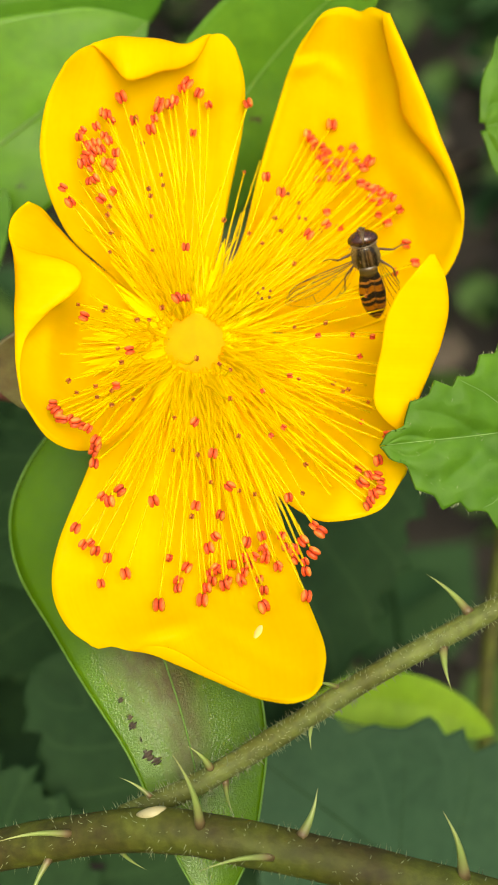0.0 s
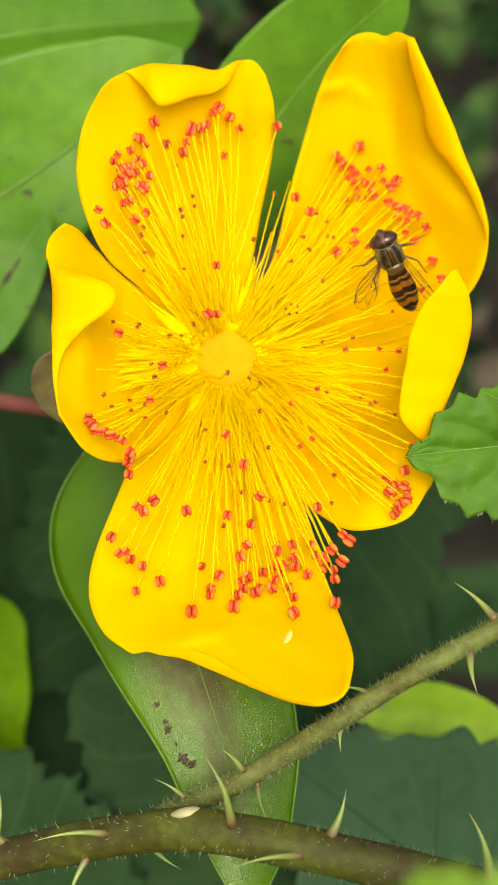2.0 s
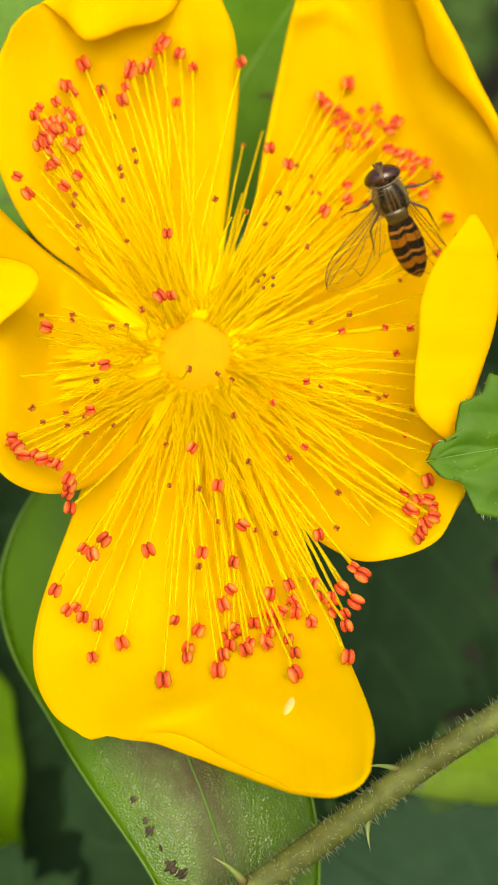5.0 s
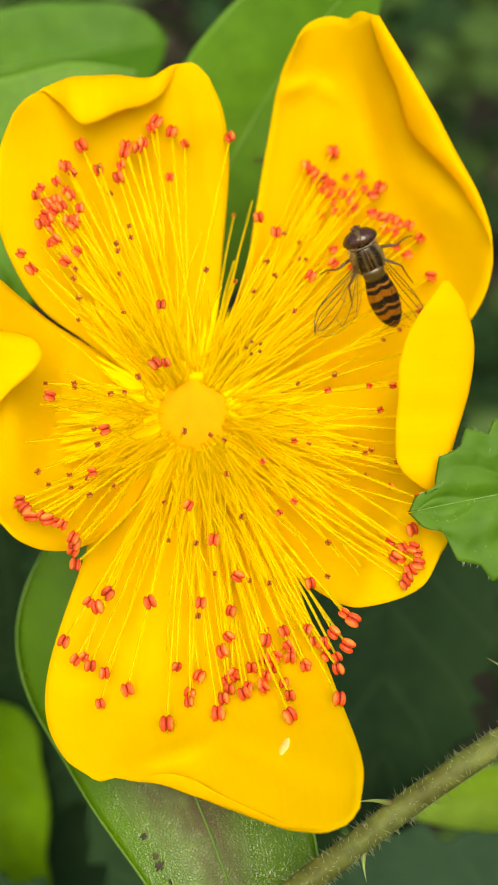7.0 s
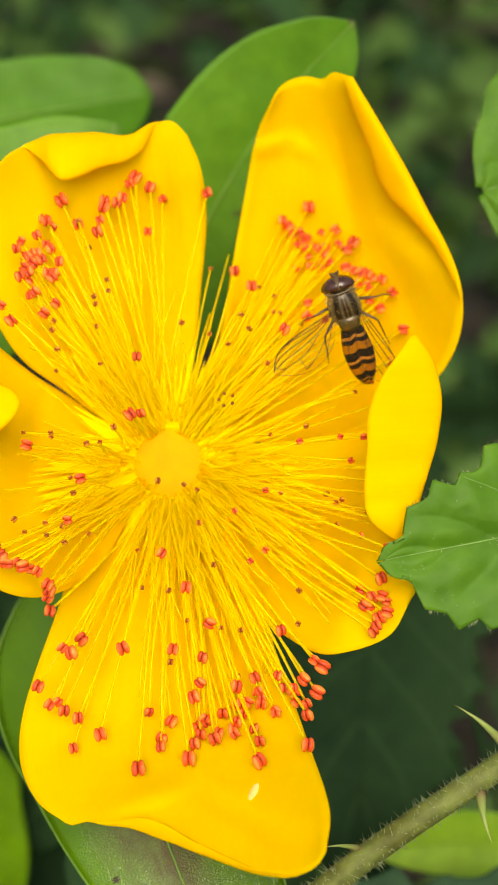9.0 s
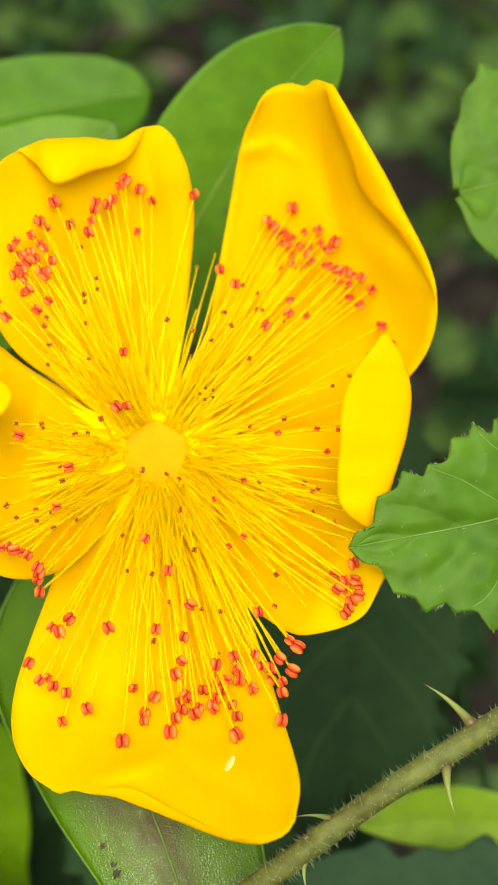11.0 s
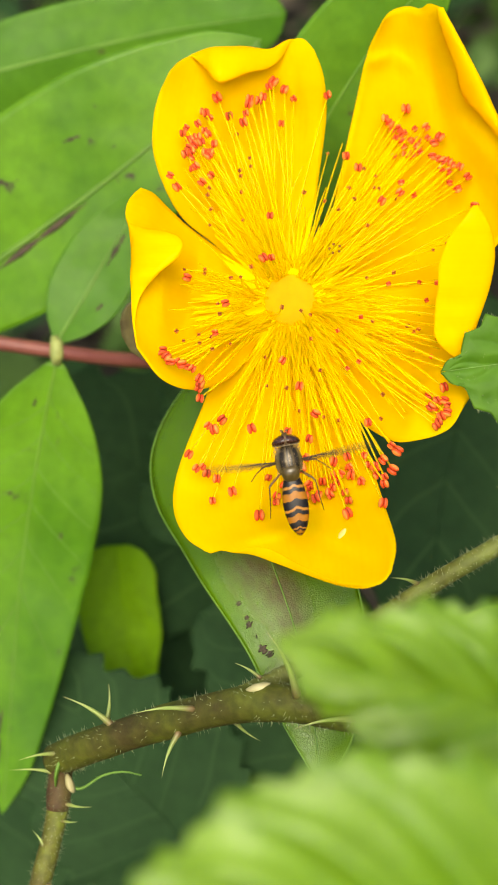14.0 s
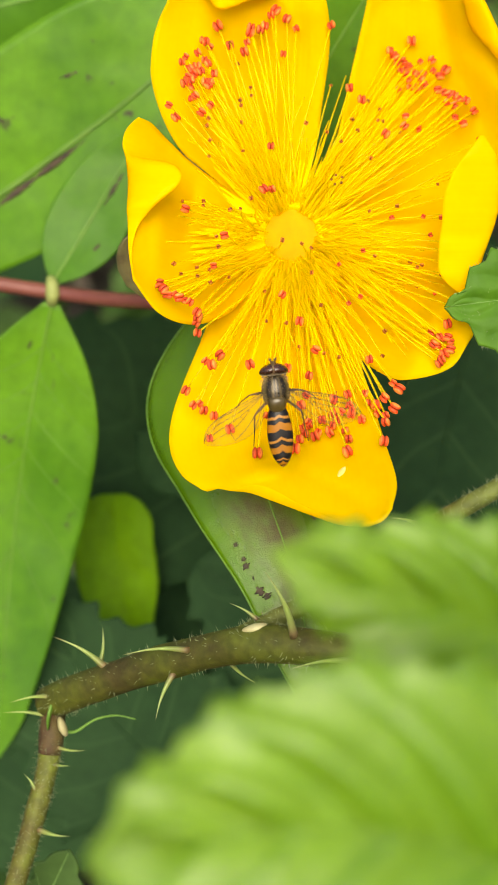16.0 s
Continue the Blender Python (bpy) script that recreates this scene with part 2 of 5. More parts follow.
# darkened copy of bramble_leaf: the thicket's shade is put into its colour
DARK_LEAF = leaf_material("shade_toned_leaf", (0.014, 0.043, 0.013), (0.024, 0.062, 0.018), (0.027, 0.066, 0.020), 0.75, 0.1, 0.3, rib=7, spec=0.15)
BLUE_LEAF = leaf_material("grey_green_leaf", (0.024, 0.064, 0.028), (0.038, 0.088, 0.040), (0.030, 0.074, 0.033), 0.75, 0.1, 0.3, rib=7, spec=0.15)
# backlight through the blade is put into this bright base colour
LIME_LEAF = leaf_material("backlit_lime_leaf", (0.25, 0.47, 0.020), (0.36, 0.58, 0.045), None, 0.55, 0.4, 0.2)
# duller copy, brightened in colour to look lit among the dark leaves
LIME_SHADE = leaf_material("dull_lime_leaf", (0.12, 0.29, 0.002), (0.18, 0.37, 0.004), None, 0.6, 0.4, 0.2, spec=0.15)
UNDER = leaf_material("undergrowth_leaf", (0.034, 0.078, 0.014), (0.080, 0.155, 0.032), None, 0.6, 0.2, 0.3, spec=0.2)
SCAR = plain_material("leaf_scar", (0.03, 0.020, 0.012), (0.08, 0.055, 0.03), 700, 0.8, 0.4)
HAIR = plain_material("stem_hair", (0.18, 0.21, 0.09), (0.29, 0.33, 0.16), 300, 0.5, 0.1)
SOIL = plain_material("soil", (0.010, 0.009, 0.006), (0.035, 0.028, 0.018), 40, 0.95, 0.8)
LITTER = plain_material("litter_leaf", (0.05, 0.038, 0.022), (0.18, 0.145, 0.10), 60, 0.8, 0.5)
BUD = plain_material("bud_scale", (0.38, 0.33, 0.14), (0.55, 0.50, 0.26), 300, 0.5, 0.3)
NODE = plain_material("leaf_joint", (0.24, 0.28, 0.07), (0.36, 0.40, 0.13), 400, 0.6, 0.5)
REDSTEM = plain_material("red_stem", (0.12, 0.030, 0.024), (0.19, 0.062, 0.045), 160, 0.45, 0.15)


def stem_material(name, a, b, c2):
    m, n, l, p = material(name)
    t = noise_node(n, l, 130, 5)
    g = noise_node(n, l, 900, 4)
    c = ramp(n, l, t.outputs["Fac"], [(0.33, a), (0.5, b), (0.68, c2)]).outputs[0]
    s = ramp(n, l, g.outputs["Fac"], [(0.35, (0.75, 0.75, 0.75)), (0.7, (1.25, 1.25, 1.2))]).outputs[0]
    l.new(mix_colour(n, l, 1.0, c, s, "MULTIPLY"), p.inputs["Base Color"])
    p.inputs["Roughness"].default_value = 0.6
    p.inputs["Specular IOR Level"].default_value = 0.25
    l.new(bump(n, l, g.outputs["Fac"], 0.6, 0.00025), p.inputs["Normal"])
    return m


STEM_OLD = stem_material("old_bramble_stem", (0.052, 0.042, 0.011), (0.074, 0.082, 0.010), (0.100, 0.126, 0.017))
SHOOT = stem_material("bramble_shoot", (0.085, 0.070, 0.016), (0.125, 0.145, 0.022), (0.17, 0.20, 0.035))
JOINT = stem_material("shoot_joint", (0.045, 0.020, 0.014), (0.075, 0.042, 0.020), (0.105, 0.085, 0.028))
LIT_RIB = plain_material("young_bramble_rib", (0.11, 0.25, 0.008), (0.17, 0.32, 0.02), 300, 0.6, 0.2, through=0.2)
STEM_GREEN = stem_material("green_bramble_stem", (0.092, 0.10, 0.018), (0.115, 0.14, 0.03), (0.155, 0.185, 0.045))


def thorn_material():
    m, n, l, p = material("thorn")
    tc = n.new("ShaderNodeTexCoord")
    sep = n.new("ShaderNodeSeparateXYZ")
    l.new(tc.outputs["UV"], sep.inputs[0])
    c = ramp(n, l, sep.outputs[1], [(0.0, (0.12, 0.085, 0.03)), (0.08, (0.20, 0.14, 0.06)), (0.17, (0.24, 0.26, 0.075)), (0.40, (0.29, 0.39, 0.09)), (0.80, (0.42, 0.49, 0.16)), (1.0, (0.48, 0.42, 0.17))])
    l.new(c.outputs[0], p.inputs["Base Color"])
    p.inputs["Roughness"].default_value = 0.35
    see_through(n, l, p, c.outputs[0], 0.15)
    return m


THORN = thorn_material()

# ---------------------------------------------------------------- mesh helpers (millimetres in, metres out)
BASES = {}


def thing(name, base, label, category, group="", kind=""):
    """An empty at the thing's base that will hold its parts."""
    ob = new(name)
    ob.empty_display_size = 0.005
    ob.matrix_world = FLOWER @ Matrix.Translation(Vector(base) * MM)
    BASES[ob.name] = np.array(base, float)
    return tagged(ob, label, category, group, kind)


def part(name, me, mat, parent, label=""):
    ob = new(name, me)
    ob.parent = parent
    if mat and not me.materials:
        me.materials.append(mat)
    return tagged(ob, label)


def mesh(name, verts, faces, base=(0, 0, 0), uvs=None, smooth=True):
    me = bpy.data.meshes.new(name)
    v = (np.asarray(verts, float) - np.asarray(base, float)) * MM
    me.from_pydata(v.tolist(), [], [tuple(int(i) for i in f) for f in faces])
    if uvs is not None:
        lay = me.uv_layers.new(name="UVMap")
        idx = np.empty(len(me.loops), int)
        me.loops.foreach_get("vertex_index", idx)
        lay.data.foreach_set("uv", np.asarray(uvs, float)[idx].ravel())
    if smooth:
        me.polygons.foreach_set("use_smooth", [True] * len(me.polygons))
    me.update()
    return me


def curve(points, s):
    """Catmull-Rom through the points, at s from 0 to 1."""
    p = np.asarray(points, float)
    n = len(p) - 1
    s = np.clip(np.asarray(s, float), 0, 1) * n
    i = np.minimum(s.astype(int), n - 1)
    f = (s - i)[..., None]
    e = np.vstack([2 * p[0] - p[1], p, 2 * p[-1] - p[-2]])
    a, b, c, d = e[i], e[i + 1], e[i + 2], e[i + 3]
    return 0.5 * (2 * b + (c - a) * f + (2 * a - 5 * b + 4 * c - d) * f**2 + (3 * b - a - 3 * c + d) * f**3)


def knots(pairs, s):
    """A smooth curve of one value through (place, value) pairs."""
    x, y = np.array(pairs, float).T
    s = np.clip(s, x[0], x[-1])
    i = np.clip(np.searchsorted(x, s, "right") - 1, 0, len(x) - 2)
    m = np.gradient(y, x)
    h = x[i + 1] - x[i]
    f = (s - x[i]) / h
    return ((1 + 2 * f) * (1 - f) ** 2 * y[i] + f * (1 - f) ** 2 * h * m[i] + f * f * (3 - 2 * f) * y[i + 1] + f * f * (f - 1) * h * m[i + 1])


def unit(v):
    return v / (np.linalg.norm(v, axis=-1, keepdims=True) + 1e-12)


def bumps3(p, scale, seed=0):
    """Smooth uneven values for an array of places."""
    flat = np.asarray(p, float).reshape(-1, 3) * scale + seed
    return np.array([noise.noise(Vector(q)) for q in flat]).reshape(np.asarray(p).shape[:-1])


def slab(name, grid, thick, base, uv_q=None, uv_s=None):
    """A sheet with thickness from a grid of places (rows along, columns across)."""
    a, b = grid.shape[:2]
    du, dv = np.gradient(grid, axis=0), np.gradient(grid, axis=1)
    nrm = unit(np.cross(dv, du))
    k = np.arange(a * b).reshape(a, b)
    verts = np.vstack([grid.reshape(-1, 3), (grid - nrm * thick).reshape(-1, 3)])
    f0 = np.stack([k[:-1, :-1], k[:-1, 1:], k[1:, 1:], k[1:, :-1]], -1).reshape(-1, 4)
    faces = [*f0.tolist(), *(f0[:, ::-1] + a * b).tolist()]
    ring = [*k[0, :], *k[1:, -1], *k[-1, -2::-1], *k[-2:0:-1, 0]]
    for i in range(len(ring)):
        p, q = ring[i], ring[(i + 1) % len(ring)]
        faces.append((q, p, p + a * b, q + a * b))
    s = np.linspace(0, 1, a) if uv_s is None else uv_s
    q = np.linspace(0, 1, b) if uv_q is None else uv_q
    uv = np.stack(np.meshgrid(q, s), -1).reshape(-1, 2)
    return mesh(name, verts, faces, base, np.vstack([uv, uv]))


def tube(name, path, radii, base, sides=8, cap=True, squash=1.0):
    """A tube along a path of places."""
    p = np.asarray(path, float)
    r = np.broadcast_to(np.asarray(radii, float), (len(p),))
    t = unit(np.gradient(p, axis=0))
    up = np.eye(3)[np.argmin(np.abs(t).max(0))] + 0.01
    x = unit(np.cross(t, up))
    y = np.cross(x, t)
    a = np.linspace(0, 2 * np.pi, sides, endpoint=False)
    ring = p[:, None] + r[:, None, None] * (np.cos(a)[None, :, None] * x[:, None] + squash * np.sin(a)[None, :, None] * y[:, None])
    k = np.arange(len(p) * sides).reshape(len(p), sides)
    j = np.roll(k, -1, 1)
    faces = np.stack([k[:-1], j[:-1], j[1:], k[1:]], -1).reshape(-1, 4).tolist()
    if cap:
        faces += [k[0, ::-1].tolist(), k[-1].tolist()]
    uv = np.stack(np.meshgrid(np.linspace(0, 1, sides), np.linspace(0, 1, len(p))), -1).reshape(-1, 2)
    return mesh(name, ring.reshape(-1, 3), faces, base, uv)


# ---------------------------------------------------------------- the flower


PETAL_SURFACE = []


def petal_grid(left, right, tip, cup, lip_end=(), lip_right=(), lip_left=(), ripple=0.45, seed=0.0, creases=(), lip_rise=1.0, side_rise=1.0, out=None):
    """A petal between its two edges. tip: how far the end bulges, across. lips: how far the end or an edge is folded over."""
    s, q = np.linspace(0, 1, 46), np.linspace(0, 1, 34)
    es = np.linspace(0, 1, 12)[1:] if lip_end else np.array([])
    er = np.linspace(0, 1, 12)[1:] if lip_right else np.array([])
    el = np.linspace(0, 1, 12)[1:] if lip_left else np.array([])

    def ground(s, q):
        lft, rgt = curve(left, s), curve(right, s)
        p = lft[:, None] * (1 - q)[None, :, None] + rgt[:, None] * q[None, :, None]
        end = unit((curve(left, np.array([1.0])) + curve(right, np.array([1.0])) - curve(left, np.array([0.72])) - curve(right, np.array([0.72])))[0])
        if out:
            end = unit(np.array(out, float))
        p = p + (s**3)[:, None, None] * knots(tip, q)[None, :, None] * end
        deep = np.sin(np.pi * np.clip(q, 0, 1))[None, :] ** 0.8 * (np.sin(np.pi * s**0.8) * 0.75 + 0.25 * s)[:, None] * cup
        p[..., 2] -= deep
        rough = bumps3(np.stack([p[..., 0], p[..., 1], p[..., 0] * 0], -1), 0.16, seed) * 1.6 + bumps3(np.stack([p[..., 0], p[..., 1], p[..., 0] * 0], -1), 0.5, seed) * 0.35
        p[..., 2] += ripple * rough * (s[:, None] ** 1.2)
        for x0, y0, x1, y1, high, wide in creases:
            a, b = np.array([x0, y0]), np.array([x1, y1])
            f = np.clip(((p[..., :2] - a) @ (b - a)) / ((b - a) @ (b - a)), 0, 1)
            off = np.linalg.norm(p[..., :2] - (a + f[..., None] * (b - a)), axis=-1)
            p[..., 2] += high * np.exp(-((off / wide) ** 2)) * (0.3 + 0.7 * np.sin(np.pi * f))
        return p, end

    p, end = ground(s, q)
    PETAL_SURFACE.append(p.reshape(-1, 3))
    if len(es):
        phi = es * np.pi
        lip = np.maximum(knots(lip_end, q), 0.0)
        small = np.clip(lip / 2.5, 0, 1)
        off = np.sin(phi)[:, None] * 0.5 * small[None] - (1 - np.cos(phi))[:, None] / 2 * lip[None]
        rise = lip_rise * np.sin(phi * 0.62)[:, None] * np.minimum(0.35 + 0.30 * lip, 1.9)[None] * small[None]
        add = p[-1][None] + off[..., None] * unit(end * (1, 1, 0.15)) + rise[..., None] * np.array([0, 0, 1.0])
        p = np.concatenate([p, add], 0)
    if len(er) or len(el):
        s_all = np.concatenate([s, np.ones(len(es))])
        side = unit(p[:, -1] - p[:, -6])
        if len(er):
            phi = er * np.pi
            lip = np.maximum(knots(lip_right, s_all), 0.0)
            small = np.clip(lip / 2.0, 0, 1)
            off = np.sin(phi)[None] * 0.4 * small[:, None] - (1 - np.cos(phi))[None] / 2 * lip[:, None]
            rise = side_rise * np.sin(phi * 0.62)[None] * np.minimum(0.3 + 0.30 * lip, 1.6)[:, None] * small[:, None]
            p = np.concatenate([p, p[:, -1:] + off[..., None] * side[:, None] + rise[..., None] * np.array([0, 0, 1.0])], 1)
        if len(el):
            side = unit(p[:, 0] - p[:, 5])
            phi = el * np.pi
            lip = np.maximum(knots(lip_left, s_all), 0.0)
            small = np.clip(lip / 2.0, 0, 1)
            off = np.sin(phi)[None] * 0.4 * small[:, None] - (1 - np.cos(phi))[None] / 2 * lip[:, None]
            rise = np.sin(phi * 0.62)[None] * np.minimum(0.3 + 0.30 * lip, 1.6)[:, None] * small[:, None]
            p = np.concatenate([(p[:, :1] + off[..., None] * side[:, None] + rise[..., None] * np.array([0, 0, 1.0]))[:, ::-1], p], 1)
    return p


CENTRE = np.array([13.4, -10.0, 0.0])
# heights of the anthers over the flower, from which the rest are drawn
HEIGHTS = np.array([(7.2, 12, 3.3), (2.2, -0.3, 5.7), (18.9, 12, -3.9), (12.1, -1.9, 10.9), (11.7, -6, 12), (27.4, 10.6, -5.9), (32.2, 2.1, -3.5),
                    (18, -14.1, 14.4), (26.3, -14.5, 8), (29.7, -17.2, 7.4), (23.3, -26.7, 10.9), (13.8, -19.3, 13.1), (9.1, -31.8, 10.2), (17.7, -33.7, 10.4),
                    (4.9, -28, 11.6), (6, -21.9, 13.8), (7.3, -10.3, 12.8), (3.9, -35.3, 12.3), (30.7, -21.2, 12), (2.5, -16, 15), (1, -12, 15)])


def anther_height(u, v):
    k = 1 / ((HEIGHTS[:, 0] - u) ** 2 + (HEIGHTS[:, 1] - v) ** 2 + 1.0) ** 1.5
    return float((k * HEIGHTS[:, 2]).sum() / k.sum())


STAMENS = {
    "upper_left": [(7.2, 11.9), (5.9, 10.3), (5.6, 10.6), (6.3, 9.8), (8.3, 9.9), (3.4, 8.2), (3.9, 7.6), (4.4, 7.3), (4.9, 7.7), (5.6, 8.5), (6, 8), (6.6, 6.9),
                   (3.9, 6.6), (3.6, 5.8), (4.3, 6.1), (4.6, 6.9), (5.3, 7.1), (4.2, 4.3), (4.7, 4.4), (1.9, 3.7), (2.5, 2.5), (6.2, 3.3), (5.2, 2.7), (13.2, 13.4),
                   (12.7, 12.9), (12, 11.8), (11.5, 11.4), (10.5, 11), (10.6, 11.5), (10.1, 10), (9.8, 9.1), (14.3, 12.6), (15.2, 11.6), (13.7, 9.1), (12.2, -1.8), (11.3, -6.1), (12.1, -6.1)],
    "upper_right": [(18.9, 11.9), (27.5, 10.6), (25.1, 9.7), (25.6, 9.2), (26, 8.8), (26.4, 8.4), (26.1, 7.4), (26.7, 7.7), (27.1, 8), (27.5, 7.1), (28, 6.8), (28.2, 6.2),
                    (28.5, 6.9), (26.9, 5.2), (26.8, 6.2), (27.6, 5.1), (28.5, 5.5), (30.9, 7), (30.2, 6.3), (29.9, 4.8), (30.5, 4.5), (31, 4.2), (31.6, 4.1), (32.1, 3.7),
                    (32.8, 3.4), (30.7, 3.4), (31.5, 3), (33.6, 2.3), (31.6, 1.8), (32.4, 1), (34.1, -1), (34.5, -2.9), (32.4, -3.8), (20.4, 5.1), (21.6, 3.6), (26.2, 1.9), (25.9, 0.7), (23.8, -0.4), (27.4, 0.5)],
    "right": [(23.7, -9.5), (26.9, -9.5), (28.7, -9.7), (27.5, -11.4), (30.1, -13.4), (20.6, -12.8), (27.6, -17.2), (29.3, -16.2), (20.1, -17.2), (18.9, -17.8),
              (18.2, -14), (26.9, -21.1), (27.1, -22.3), (28.5, -20.4), (28.4, -21.7), (28.6, -22.9), (27.7, -23.8), (27.4, -24.2), (28, -23.3), (29.3, -18.2)],
    "lower": [(23.4, -26.5), (22.8, -25.9), (21.9, -27.3), (22.8, -28.4), (21.8, -29.6), (21, -27.8), (21.1, -28.8), (20.3, -27.7), (21.5, -31.3), (20.6, -23.4),
              (17.9, -32.1), (19.5, -29.3), (18.5, -28.7), (17.5, -28.4), (17.1, -29.2), (16.6, -29.7), (17.8, -30.2), (18.1, -31), (16.3, -30.4), (15.6, -29.1),
              (15.1, -30.3), (14.8, -30.6), (13.6, -29.8), (13.8, -30.3), (14.3, -29.6), (13.3, -30.8), (12.8, -31.6)],
    "lower_left": [(11.7, -29.2), (10.9, -30.2), (10.8, -30.7), (10.1, -28.3), (9.1, -31.8), (4.9, -28), (3.9, -27.4), (2.9, -26.8), (3.5, -26.7), (4.3, -30.2), (6.4, -29.4),
                   (2.3, -25.3), (5.2, -22.9), (6.1, -22), (4.6, -22.5), (8.9, -23.1), (12.5, -23.7), (14, -19.2), (14.6, -24.6), (15.4, -22.1), (12.5, -16.5), (16.8, -27.1), (13.6, -27.5), (14.2, -26.5)],
    "left": [(0.8, -14.6), (1.1, -15.3), (1.3, -15.8), (1.6, -15.9), (2.2, -15.9), (2.6, -16.2), (3.1, -16.5), (3.6, -16.7), (0.7, -14.9), (4.2, -17.7), (4, -18.7),
             (4, -19.7), (4.2, -18.2), (3.5, -7.5), (7.2, -10.4), (6, -13.3)],
}
OLD_STAMENS = [(8.4, 10), (5.9, 2), (9, 7.8), (10.4, 4.6), (10.5, 3.6), (9.3, 3.4), (9.4, 2.7), (9.4, 0.9), (5.7, 1.3), (6, -0.3), (5.8, -2), (9.4, -2), (20.4, 0.9), (22.2, 3.4),
               (23.1, 1.2), (20.9, -0.3), (17.8, -0.6), (23.6, 1), (24.3, -8.4), (26.5, -14.3), (26, -14.5), (28.3, -15.5), (16.2, -22.5), (10.8, -16.1), (12.7, -19.3), (13.8, -21.7), (5.3, -6.8),
               (6.5, -11.4), (5.6, -13.7), (5.6, -14.9), (7.4, -14.5), (4.4, -14.2), (7.9, -7.9), (8.9, -7.9), (10, -6.9), (12.8, -11.2), (14.7, -11.7), (15.6, -12.2), (15.5, -14.6), (16.2, -17.8)]


BIG_ANTHERS = [(7.2, 11.9), (13.2, 13.4), (27.5, 10.6), (30.9, 7), (23.4, -26.5), (22.8, -28.4), (9.1, -31.8), (12.8, -31.6), (17.9, -32.1)]


def anther_mesh(name, mat):
    """Two plump lobes side by side with a groove between, one unit long."""
    bm = bmesh.new()
    for x in (-0.21, 0.21):
        r = bmesh.ops.create_uvsphere(bm, u_segments=10, v_segments=8, radius=0.5)
        bmesh.ops.transform(bm, matrix=Matrix.Translation((x, 0, 0)) @ Euler((0, 0, -0.3 * x)).to_matrix().to_4x4() @ Matrix.Diagonal((0.56, 1.08, 0.66, 1)), verts=r["verts"])
    me = bpy.data.meshes.new(name)
    bm.to_mesh(me)
    bm.free()
    me.polygons.foreach_set("use_smooth", [True] * len(me.polygons))
    me.materials.append(mat)
    return me


